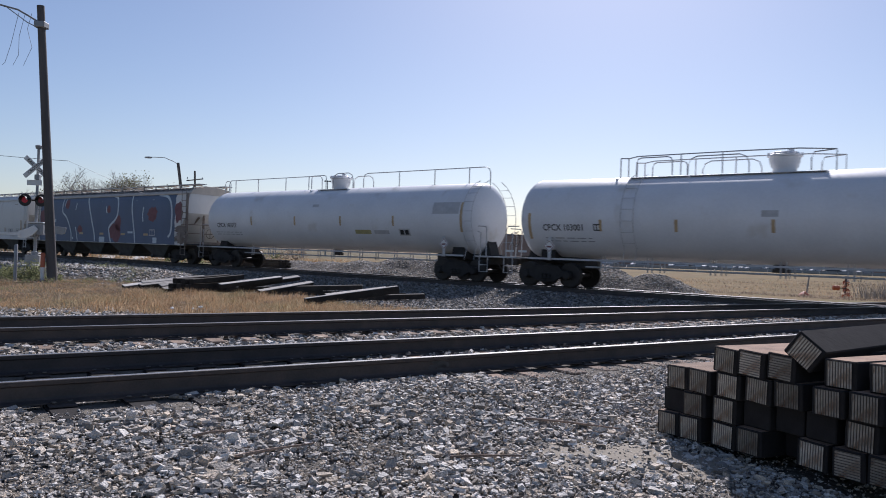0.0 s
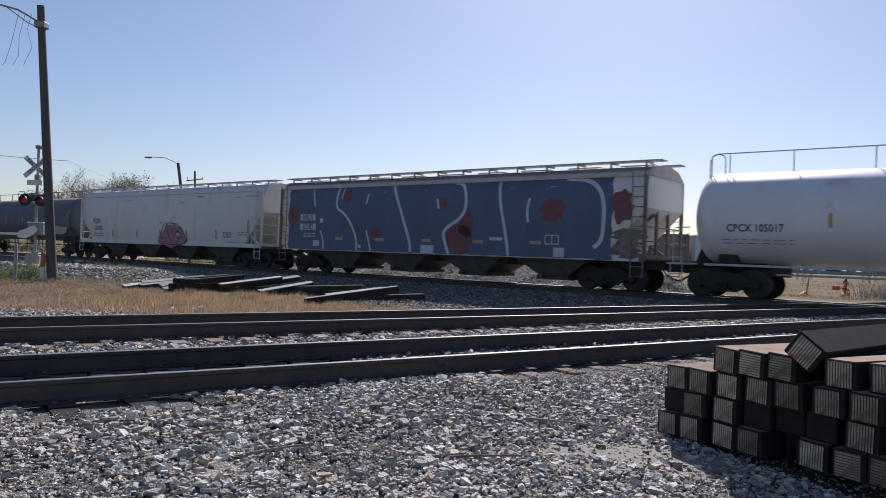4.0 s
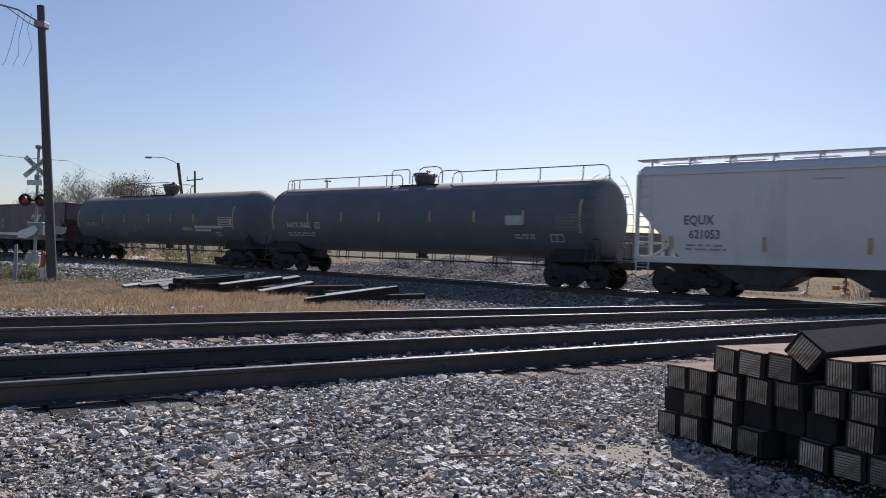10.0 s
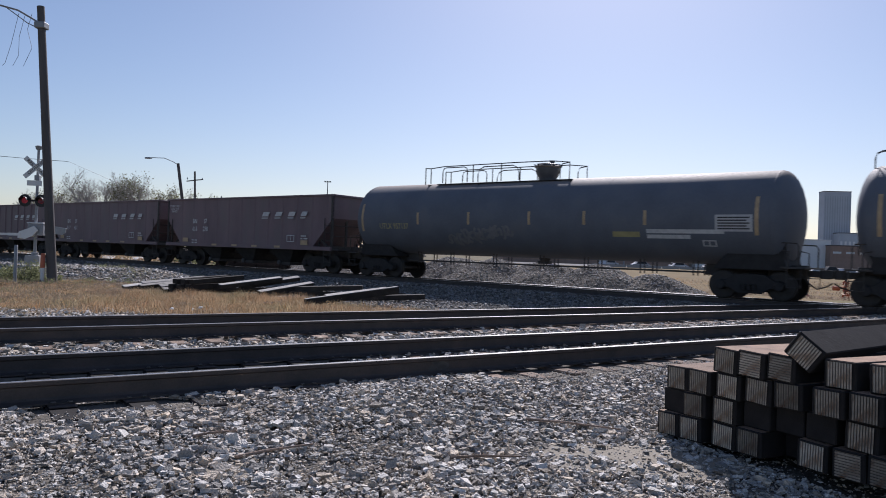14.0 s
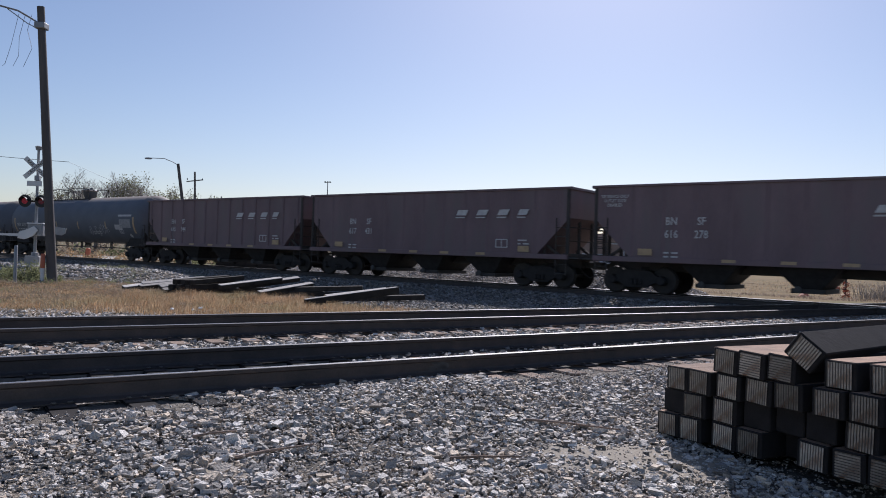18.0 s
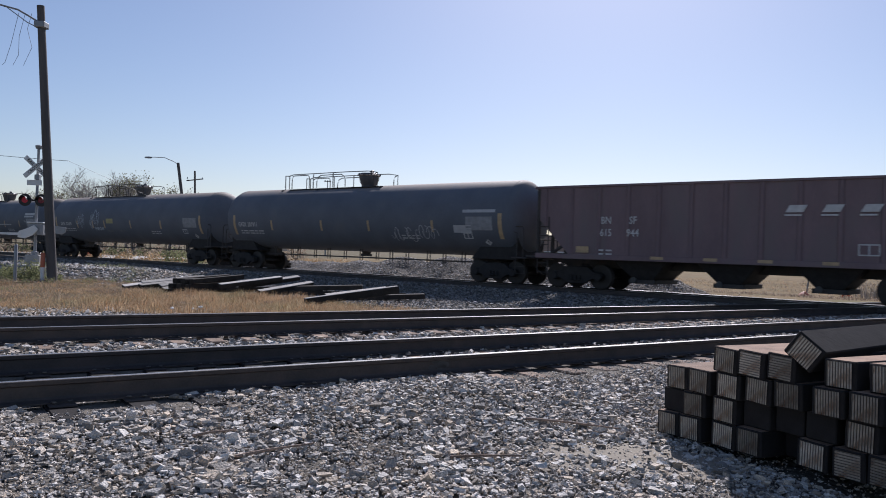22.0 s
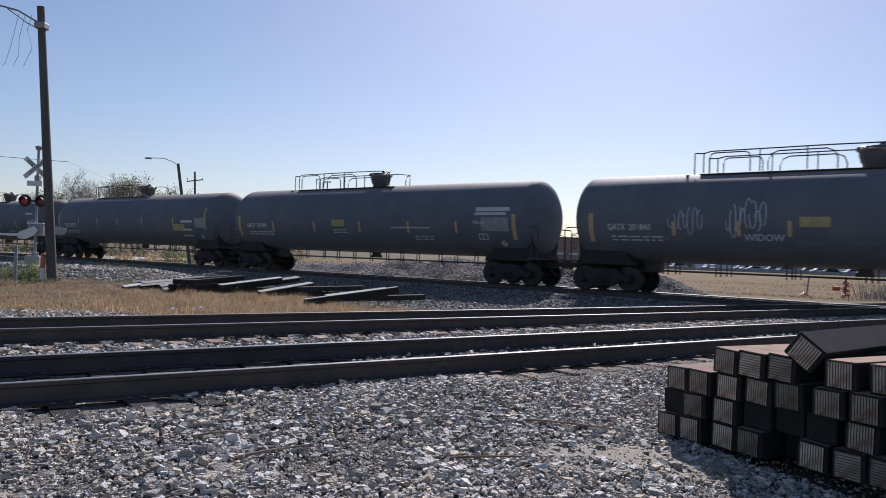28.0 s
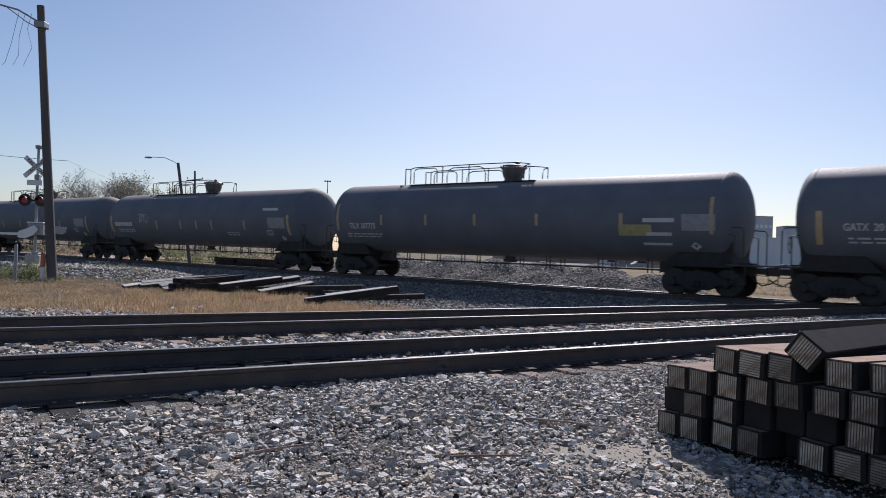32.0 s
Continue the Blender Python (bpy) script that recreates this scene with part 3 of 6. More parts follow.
    for x in (x0 + .2, x0 / 2, x1 - .3):
        part("walkway_bracket", Shape().box(x - .03, x + .03, -.72, .72, top - .22, top - .095), M["under"] if not sill_pale else paint, car)
    for y in (-.7, .7):
        if kind == "short":
            hr = top + .62
            railing(car, [bent(-4.75, -3.45, y, top - .05, hr - .02, .16), bent(-2.9, -.9, y, top - .05, hr - .06, .3),
                          [(rail_from, y, top - .1), (rail_from, y, hr)], [(rail_from, y, hr), (rail_from + .3, y, hr - .02), (-4.7, y, hr + .04), (-1.0, y, hr + .04), (.6, y, hr + .02), (rail_to, y, hr - .06), (rail_to, y, top - .1)],
                          [(rail_from + .3, y, top - .05), (rail_from + .3, y, hr - .02)], [(-3.15, y, top - .05), (-3.15, y, hr + .04)],
                          [(-1.75, y, top - .05), (-1.75, y, hr + .04)],
                          [(.95, y, top - .05), (.95, y, hr - .3), (1.02, y, hr - .12), (rail_to, y, hr - .06)]], rail_paint)
        else:
            railing(car, [bent(-1.35, -.3, y, top - .05, top + .6, .12), bent(.2, 1.55, y, top - .05, top + .66, .3)], rail_paint)
    if kind != "short":
        hr = top + (.68 if sill_pale else .47)
        railing(car, [bent(-9.0, -1.3, -.05, top - .3, hr, .2), bent(1.6, 9.0, -.05, top - .3, hr, .25), bent(-8.95, -8.45, -.35, top - .3, hr - .06, .18)]
                + [[(x, -.05, top - .05), (x, -.05, hr)] for x in (-8.4, -6.4, -4.1, -2.3, 3.9, 6.0, 7.9)], rail_paint)
    # ladder up the near and far side
    for sg in (-1, 1) if sill_pale or kind != "short" else ():
        ld = Shape()
        for x in (-.23, .23):
            pts = []
            for k in range(9):
                a = -.75 + 2.05 * k / 8
                pts.append((x, sg * (TANK_R + .12) * math.cos(a), TANK_Z + (TANK_R + .12) * math.sin(a)))
            ld.tube([(x, sg * 1.38, .9)] + pts, .013, 5)
        for k in range(7):
            a = -.6 + 1.75 * k / 7
            y, z = sg * (TANK_R + .12) * math.cos(a), TANK_Z + (TANK_R + .12) * math.sin(a)
            ld.tube([(-.23, y, z), (.23, y, z)], .01, 5)
        part("ladder", ld, rail_paint if sill_pale else M["black"], car, at=pose(ladder_x if kind == "short" else 9.0, 0, 0), smooth=True)
    add_trucks(car, truck_half)
    return car


def hopper_body(half, sec, low, cut, slope):
    """A lofted body whose floor rises towards the ends over the slope sheets."""
    rings = []
    for x in (-half, -half + .02, -half + slope * .5, -half + slope, 0, half - slope, half - slope * .5, half - .02, half):
        e = max(0.0, (abs(x) - (half - slope)) / slope)
        zb = low + (cut - low) * e
        ring = [(x, y, max(z, zb)) for y, z in sec] + [(x, -y, max(z, zb)) for y, z in sec[::-1]]
        rings.append(ring)
    return Shape().loft(rings)


def end_frame(car, half, z_low, z_top, w, paint, sg, rung_top):
    """Corner posts, end sill, ladders and slanted struts under the slope sheet."""
    part("end_sill", Shape().box(-.12, .12, -w, w, z_low - .1, z_low + .14), paint, car, at=pose(sg * (half - .1), 0, 0), bevel=.01)
    for y in (-w + .05, w - .05):
        part("corner_post", Shape().box(-.06, .06, -.05, .05, z_low, z_top), paint, car, at=pose(sg * (half - .06), y, 0), bevel=.008)
        part("strut", Shape().tube([(0, 0, z_low), (-sg * 1.5, 0, z_low + 1.0)], .06, 6), paint, car, at=pose(sg * (half - .4), y * .86, 0))
        part("strut", Shape().tube([(0, 0, z_low), (0, 0, z_low + 1.15)], .05, 6), paint, car, at=pose(sg * (half - 1.15), y * .86, 0))
        ld = Shape()
        for x in (-.22, .22):
            ld.tube([(x, 0, .5), (x, 0, rung_top)], .02, 5)
        for k in range(int((rung_top - .5) / .34)):
            ld.tube([(-.22, 0, .55 + .34 * k), (.22, 0, .55 + .34 * k)], .016, 5)
        part("ladder", ld, paint, car, at=pose(sg * (half - .3), y * 1.04, 0), smooth=True)
    for y in (-.5, .5):
        part("end_post", Shape().box(-.05, .05, -.05, .05, z_low, z_low + 1.9), paint, car, at=pose(sg * (half - .12), y, 0), bevel=.008)
    for dz in (.6, 1.1):
        part("end_rung", Shape().tube([(0, -w, z_low + dz), (0, w, z_low + dz)], .02, 5), paint, car, at=pose(sg * (half - .02), 0, 0))
    part("crossover_platform", Shape().box(-.3, .3, -w, w, z_low - .06, z_low), M["under"], car, at=pose(sg * (half + .15), 0, 0), bevel=.006)


def bays(car, centres, wtop, wbot, depth, z0, z1, material):
    for x in centres:
        sh = Shape()
        t = [(-wtop / 2, -depth), (wtop / 2, -depth), (wtop / 2, depth), (-wtop / 2, depth)]
        b = [(-wbot / 2, -depth * .72), (wbot / 2, -depth * .72), (wbot / 2, depth * .72), (-wbot / 2, depth * .72)]
        sh.loft([[(p, q, z0 + .12) for p, q in b], [(p, q, z1) for p, q in t]])
        bay = part("hopper_bay", sh, material, car, at=pose(x, 0, 0), bevel=.015)
        part("outlet_gate", Shape().box(-wbot / 2 - .12, wbot / 2 + .12, -depth * .8, depth * .8, z0 - .02, z0 + .12, c=.03), M["under"], bay, bevel=.01)
        part("gate_gear", Shape().lathe([(-.06, .05), (-.04, .11), (.04, .11), (.06, .05)], "y", 12, (-wbot / 2 + .1, -depth * .84, z0 + .09)), M["bay"], bay, smooth=True)


def covered_hopper(name, label, paint, side_paint, end_paint, half=9.55, pitch=20.7):
    """A covered hopper car: bowed body, roof with hatches and running boards, four bays, open ends."""
    car = empty(name, pose(0, 0, 0), label, "hopper car", "cars of the freight train")
    sec = [(-1.55, 1.25), (-1.6, 1.7), (-1.62, 2.4), (-1.61, 3.2), (-1.57, 3.72), (-1.48, 4.02)]
    part("body", hopper_body(half, sec, 1.25, 2.9, 1.55), [side_paint], car, smooth=True)
    roof = [(-1.49, 4.0), (-1.38, 4.2), (-1.05, 4.36), (-.5, 4.45), (0, 4.47), (.5, 4.45), (1.05, 4.36), (1.38, 4.2), (1.49, 4.0)]
    part("roof", Shape().loft([[(x, y, z) for y, z in roof] for x in (-half, half)]), paint, car, smooth=True)
    part("top_chord", Shape().box(-half, half, -1.56, -1.46, 3.98, 4.06).box(-half, half, 1.46, 1.56, 3.98, 4.06), paint, car, bevel=.01)
    for k in range(9):
        x = -half + 1.0 + k * (2 * half - 2.0) / 8
        part("hatch", Shape().box(-.7, .7, -.32, .32, 4.45, 4.53, c=.08), paint, car, at=pose(x, 0, 0), bevel=.02)
    for y in (-.85, .85):
        bd = Shape()
        for dy in (-.2, -.07, .07, .2):
            bd.box(-half - .25, half + .25, y + dy - .05, y + dy + .05, 4.56, 4.6)
        part("running_board", bd, M["pale_steel"], car)
        for k in range(15):
            x = -half + .3 + k * (2 * half - .6) / 14
            part("board_bracket", Shape().box(x - .03, x + .03, y - .3, y + .3, 4.5, 4.56).box(x - .03, x + .03, y * 1.3 - .03, y * 1.3 + .03, 4.24, 4.54), paint, car)
    part("side_sill", Shape().box(-half, half, -1.6, -1.44, 1.06, 1.27, c=.02).box(-half, half, 1.44, 1.6, 1.06, 1.27, c=.02), side_paint, car, bevel=.01)
    part("centre_sill", Shape().box(-pitch / 2 + .6, pitch / 2 - .6, -.3, .3, .78, 1.12, c=.03), M["under"], car, bevel=.01)
    bays(car, (-5.65, -1.9, 1.9, 5.65), 3.7, 1.15, 1.35, .3, 1.2, M["bay"])
    for sg in (-1, 1):
        end_frame(car, half, 1.16, 4.02, 1.67, end_paint, sg, 4.15)
        coupler(car, sg * (pitch / 2 - .75), sg)
        part("slope_sheet_rib", Shape().tube([(sg * (half - .1), -.8, 2.7), (sg * (half - 1.9), -.8, 1.4)], .06, 6), end_paint, car)
    add_trucks(car, 7.9)
    return car


def open_hopper(name, label, paint, half=6.95, pitch=15.0, rib=.06):
    """An open-top hopper car with upright ribs, a top chord and three bays."""
    car = empty(name, pose(0, 0, 0), label, "hopper car", "cars of the freight train")
    sec = [(-1.5, 1.2), (-1.5, 1.8), (-1.5, 3.0), (-1.5, 3.72)]
    part("body", hopper_body(half, sec, 1.2, 2.6, 1.4), [paint], car)
    part("top_chord", Shape().box(-half - .1, half + .1, -1.56, -1.42, 3.66, 3.74, c=.02).box(-half - .1, half + .1, 1.42, 1.56, 3.66, 3.74, c=.02)
         .box(-half - .1, -half + .08, -1.55, 1.55, 3.64, 3.735).box(half - .08, half + .1, -1.55, 1.55, 3.64, 3.735), paint, car, bevel=.01)
    part("side_sill", Shape().box(-half, half, -1.6, -1.42, 1.08, 1.26, c=.02).box(-half, half, 1.42, 1.6, 1.08, 1.26, c=.02), paint, car, bevel=.01)
    k = 13
    for i in range(k):
        x = -half + .35 + i * (2 * half - .7) / (k - 1)
        e = max(0, (abs(x) - (half - 1.4)) / 1.4)
        for sg in (-1, 1):
            part("side_rib", Shape().loft([[(-.09, 0, z), (.09, 0, z), (.05, -rib, z), (-.05, -rib, z)] for z in (1.24 + 1.5 * e, 3.65)]), paint, car, at=pose(x, sg * 1.495, 0, 0, 0, 0 if sg < 0 else 180))
    part("centre_sill", Shape().box(-pitch / 2 + .6, pitch / 2 - .6, -.3, .3, .78, 1.12, c=.03), M["under"], car, bevel=.01)
    bays(car, (-2.95, 0, 2.95), 2.15, .75, 1.3, .32, 1.2, M["truck"])
    for sg in (-1, 1):
        end_frame(car, half, 1.16, 3.65, 1.52, M["under"], sg, 2.6)
        coupler(car, sg * (pitch / 2 - .75), sg)
    add_trucks(car, 5.5)
    return car


def stripes(car, xs, z0, z1, material, tall=(), w=.11):
    for x in xs:
        mark(car, "reflector", patch(x - w / 2, x + w / 2, z0, z1), material)
    for x in tall:
        x = max(-8.62, min(8.62, x))
        mark(car, "reflector", patch(x - .06, x + .06, TANK_Z - .62, TANK_Z + .62, 12), material)


def small_print(car, x, z, material, rows=2, w=1.3, tank=True, y=None, h=.055):
    """Lines of stencilling too small to read, as bars."""
    rnd = random.Random(int(x * 10) + rows)
    for r in range(rows):
        a = x - w / 2
        while a < x + w / 2 - .1:
            b = min(x + w / 2, a + rnd.uniform(.12, .4))
            mark(car, "stencil_line", patch(a, b, -h / 2, h / 2, 1), material, tank=tank, z=z - r * .13, y=y)
            a = b + .09


def code_bars(car, x, z, n, size, material, tank=True, y=None, slant=0.0):
    """A company's mark, as upright bars of its size."""
    for i in range(n):
        a = x + i * size * .85
        me = patch(a, a + size * .62, -size / 2, size / 2, 2)
        for v in me.vertices:
            v.co.x += slant * v.co.z
        mark(car, "company_mark", me, material, tank=tank, z=z, y=y)


def scrawl(car, x, z, w, h, material, seed, tank=True, y=None, n=9, thick=.03):
    """Loose sprayed loops, as thin ribbons on the side."""
    rnd = random.Random(seed)
    for k in range(n):
        cx, cz = x + (k + .5 - n / 2) * w / n, z + rnd.uniform(-.15, .15) * h
        a0, turn, rx, rz = rnd.uniform(0, 6.3), rnd.uniform(2.5, 5.5) * rnd.choice((-1, 1)), w / n * rnd.uniform(.4, .9), h * rnd.uniform(.25, .55)
        pts = [(cx + rx * math.cos(a0 + turn * i / 14), cz + rz * math.sin(a0 + turn * i / 14 * rnd.uniform(.98, 1.02))) for i in range(15)]
        ribbon(car, "graffiti_stroke", pts, thick, material, tank, y)


def ribbon(car, name, pts, thick, material, tank=True, y=None, label=""):
    vs, fs = [], []
    for i, (a, b) in enumerate(pts):
        p, q = pts[max(i - 1, 0)], pts[min(i + 1, len(pts) - 1)]
        dx, dz = q[0] - p[0], q[1] - p[1]
        ln = math.hypot(dx, dz) or 1
        ox, oz = -dz / ln * thick / 2, dx / ln * thick / 2
        vs += [(a + ox, 0, b + oz), (a - ox, 0, b - oz)]
    for i in range(len(pts) - 1):
        fs.append((2 * i, 2 * i + 1, 2 * i + 3, 2 * i + 2))
    me = bpy.data.meshes.new("stroke")
    me.from_pydata(vs, [], fs)
    mark(car, name, me, material, label, tank=tank, y=y)


def blob(car, name, pts, material, y, tank=False, label=""):
    me = bpy.data.meshes.new("patch")
    n, cx, cz = len(pts), sum(a for a, b in pts) / len(pts), sum(b for a, b in pts) / len(pts)
    vs = [(cx + (a - cx) * f, 0, cz + (b - cz) * f) for f in (1, .75, .5, .25) for a, b in pts] + [(cx, 0, cz)]
    fs = [(k * n + i, k * n + (i + 1) % n, k * n + n + (i + 1) % n, k * n + n + i) for k in range(3) for i in range(n)]
    me.from_pydata(vs, [], fs + [(3 * n + i, 3 * n + (i + 1) % n, 4 * n) for i in range(n)])
    mark(car, name, me, material, label, tank=tank, y=y)


W, K, Y = M["mark_white"], M["mark_black"], M["mark_yellow"]


def writing(car, text, x, z, size, material, tank=True, y=None, squeeze=.85):
    me = lettering(text, size, .006)
    for v in me.vertices:
        v.co.x *= squeeze
    mark(car, "reporting_mark", me, material, tank=tank, x=x, z=z, y=y)


def box_outline(car, x, z, w, h, material, tank=True, y=None):
    for a, b, c, d in ((-w, w, -h, -h + .04), (-w, w, h - .04, h), (-w, -w + .04, -h, h), (w - .04, w, -h, h), (-.02, .02, -h, h)):
        mark(car, "data_panel_line", patch(a, b, c, d, 2), material, tank=tank, x=x, z=z, y=y)


def data_panel(car, x, z, w, h, material, tank=True, y=None):
    if material != W:
        mark(car, "data_panel", patch(-w / 2, w / 2, -h / 2, h / 2, 4), M["panel"] if car not in (white_a, white_b) else M["pale_steel"], tank=tank, x=x, z=z, y=y)
        return
    box_outline(car, x, z, w / 2, h / 2, M["chalk"], tank, y)
    for r in range(4):
        mark(car, "data_panel_line", patch(-w / 2 + .08, w / 2 - .1, -.035, .035, 1), M["chalk"], tank=tank, x=x, z=z + (r - 1.5) * h / 5, y=y)


def diamond(car, x, z, s, material, tank=True, y=None):
    me = bpy.data.meshes.new("placard")
    me.from_pydata([(0, 0, -s), (s, 0, 0), (0, 0, s), (-s, 0, 0)], [], [(0, 1, 2, 3)])
    mark(car, "placard", me, material, "diamond hazard placard", tank=tank, x=x, z=z, y=y)


def placard(car, x):
    """A diamond placard in a red border, on its bracket under the shell's belt."""
    y = -1.46
    for name, s, d, material in (("placard", .25, 0, M["sign_white"]), ("placard_border", .22, .006, M["mark_red"]), ("placard_field", .185, .012, M["sign_white"])):
        me = bpy.data.meshes.new(name)
        me.from_pydata([(0, 0, -s), (s, 0, 0), (0, 0, s), (-s, 0, 0)], [], [(0, 1, 2, 3)])
        mark(car, name, me, material, tank=False, x=x, z=1.52, y=y - d)
    mark(car, "placard_words", patch(-.1, .1, -.03, .03, 1), M["mark_red"], tank=False, x=x, z=1.5, y=y - .016)
    part("placard_bracket", Shape().box(x - .07, x + .07, y + .004, y + .03, 1.0, 1.85), M["pale_steel"], car)


CARS = []                              # (thing, place of its middle along the train)

white_a = tank_car("tank_car", "white tank car with pale short top railing", M["white"], M["pale_steel"], sill_pale=True, pitch=20.8, rail_from=-5.35, rail_to=1.65, ladder_x=-4.65)
writing(white_a, "CPCX 103001", -7.2, 2.2, .34, K)
box_outline(white_a, -5.85, 2.22, .13, .12, K)
small_print(white_a, -7.0, 1.8, M["panel"], 2, 2.0, h=.035)
placard(white_a, -7.75)
placard(white_a, 7.75)
stripes(white_a, (-5.7, -2.95, .1, 3.25, 6.15), 2.08, 2.5, Y)
for x in (-8.62, 8.62):
    mark(white_a, "reflector", patch(x - .06, x + .06, 1.75, 2.75, 10), Y)
mark(white_a, "stencil_line", patch(-.25, .25, -.1, .1, 2), M["pale_steel"], x=.0, z=2.68)
CARS.append((white_a, -6.95))

white_b = tank_car("tank_car", "white tank car with full-length top railing", M["white"], M["pale_steel"], sill_pale=True, pitch=20.8, kind="long", half=TANK_H - .12)
writing(white_b, "CPCX 105017", -7.15, 2.22, .34, K)
small_print(white_b, -7.1, 1.84, M["panel"], 2, 2.2, h=.035)
stripes(white_b, (-5.0, -1.6, 1.6, 4.9), 2.24, 2.68, Y, (8.75,))
mark(white_b, "warning_plate", patch(-.5, .5, -.1, .1, 2), M["plate_yellow"], x=3.0, z=1.95)
mark(white_b, "warning_plate", patch(-.45, .45, -.09, .09, 2), M["pale_steel"], x=4.15, z=1.95)
mark(white_b, "warning_plate", patch(-.32, .32, -.17, .17, 2), W, x=5.5, z=1.95)
for dx in (-.14, .14):
    me = on_tank(patch(5.5 + dx - .11, 5.5 + dx + .11, 1.84, 2.06, 2), 0, 0)
    for v in me.vertices:
        v.co.y -= .006
    me.materials.append(K)
    part("code_square", me, None, white_b)
data_panel(white_b, 7.8, 3.0, 1.4, .5, M["pale_steel"])
placard(white_b, 7.75)
mark(white_b, "stencil_line", patch(-.22, .22, -.07, .07, 2), M["pale_steel"], x=-.2, z=3.2)
CARS.append((white_b, -27.45))

grey_a = covered_hopper("covered_hopper", "pale covered hopper with sides sprayed blue", M["roof_rusty"], M["hopper"], M["hopper_rust"])
mesh_strip = Shape()
for k in range(190):
    x = -9.5 + .1 * k
    mesh_strip.tube([(x, -1.4, 4.16), (x + .1, -1.28, 4.34)], .009, 4).tube([(x + .1, -1.4, 4.16), (x, -1.28, 4.34)], .009, 4)
part("roof_grating", mesh_strip, M["under"], grey_a, "open metal grating along the roof's edge")
CARS.append((grey_a, -47.6))
grey_b = covered_hopper("covered_hopper", "pale grey covered hopper with a pink graffiti tag", M["hopper"], M["hopper"], M["hopper"], pitch=20.6)
CARS.append((grey_b, -68.1))

TANK_R, TANK_Z = 1.55, 2.63
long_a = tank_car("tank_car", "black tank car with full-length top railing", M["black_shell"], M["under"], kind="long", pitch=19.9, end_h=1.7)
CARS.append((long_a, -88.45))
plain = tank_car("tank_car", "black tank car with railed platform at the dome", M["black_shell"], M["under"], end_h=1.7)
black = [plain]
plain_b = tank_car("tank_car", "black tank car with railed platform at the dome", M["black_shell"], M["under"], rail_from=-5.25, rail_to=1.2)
black.append(plain_b)
for k in range(5):
    black.append(copy_thing(plain_b, pose(0, 0, 0)))
for ob, c in zip(black, (-108.8, -173.1, -193.4, -213.7, -234.0, -254.7, -275.3)):
    CARS.append((ob, c))
open_a = open_hopper("open_hopper", "maroon open-top hopper car with upright ribs", M["maroon"])
open_b = open_hopper("open_hopper", "maroon open-top hopper car with smooth sides", M["maroon"], rib=.015)
opens = [open_b, copy_thing(open_b, pose(0, 0, 0)), open_a]
for ob, c in zip(opens, (-126.35, -141.25, -155.85)):
    CARS.append((ob, c))

# ---- paint on the cars ----
HOP_SEC = [(1.06, -1.612), (1.27, -1.612), (1.7, -1.605), (2.4, -1.625), (3.2, -1.615), (3.72, -1.575), (4.02, -1.485)]


def hop_y(z, proud):
    return float(np.interp(z, [a for a, b in HOP_SEC], [b for a, b in HOP_SEC])) - proud


def on_hopper(car, proud):
    """Presses what was painted flat on a hopper car's side onto its bowed sheet."""
    for ob in car.children:
        if "flat" in ob:
            for v in ob.data.vertices:
                v.co.y = hop_y(v.co.z, v.co.y)
            del ob["flat"]


def stroke(car, pts, thick, material, proud=.014, smooth_k=3):
    """A sprayed line through a few corners, rounded."""
    for _ in range(smooth_k):
        q = [pts[0]]
        for a, b in zip(pts, pts[1:]):
            q += [(a[0] * .75 + b[0] * .25, a[1] * .75 + b[1] * .25), (a[0] * .25 + b[0] * .75, a[1] * .25 + b[1] * .75)]
        pts = q + [pts[-1]]
    ribbon(car, "graffiti_stroke", pts, thick, material, False, proud)


def flat_children(car, before):
    for ob in car.children:
        if ob not in before:
            ob["flat"] = 1


def paint_patch(car, x0, x1, z0, z1, material, label, seed, proud=.006, ragged=.12):
    """A sprayed field with ragged edges, as a fine grid."""
    rnd = random.Random(seed)
    nx, nz = max(2, int((x1 - x0) / .3)), 12
    vs, fs = [], []
    for i in range(nx + 1):
        lo, hi = z0 + rnd.uniform(0, ragged), z1 - rnd.uniform(0, ragged)
        for j in range(nz + 1):
            z = lo + (hi - lo) * j / nz
            e = rnd.uniform(-ragged, ragged) * 2 if i in (0, nx) else 0
            vs.append((x0 + (x1 - x0) * i / nx + e, 0, z))
    for i in range(nx):
        for j in range(nz):
            k = i * (nz + 1) + j
            fs.append((k, k + nz + 1, k + nz + 2, k + 1))
    me = bpy.data.meshes.new("sprayed_field")
    me.from_pydata(vs, [], fs)
    mark(car, "sprayed_field", me, material, label, tank=False, y=proud)


def blot(car, x, z, rx, rz, material, seed, proud=.01, name="sprayed_field", label=""):
    rnd = random.Random(seed)
    pts = [(x + rx * math.cos(a) * rnd.uniform(.75, 1.15), z + rz * math.sin(a) * rnd.uniform(.75, 1.15)) for a in (2 * math.pi * k / 18 for k in range(18))]
    blob(car, name, pts, material, proud, label=label)


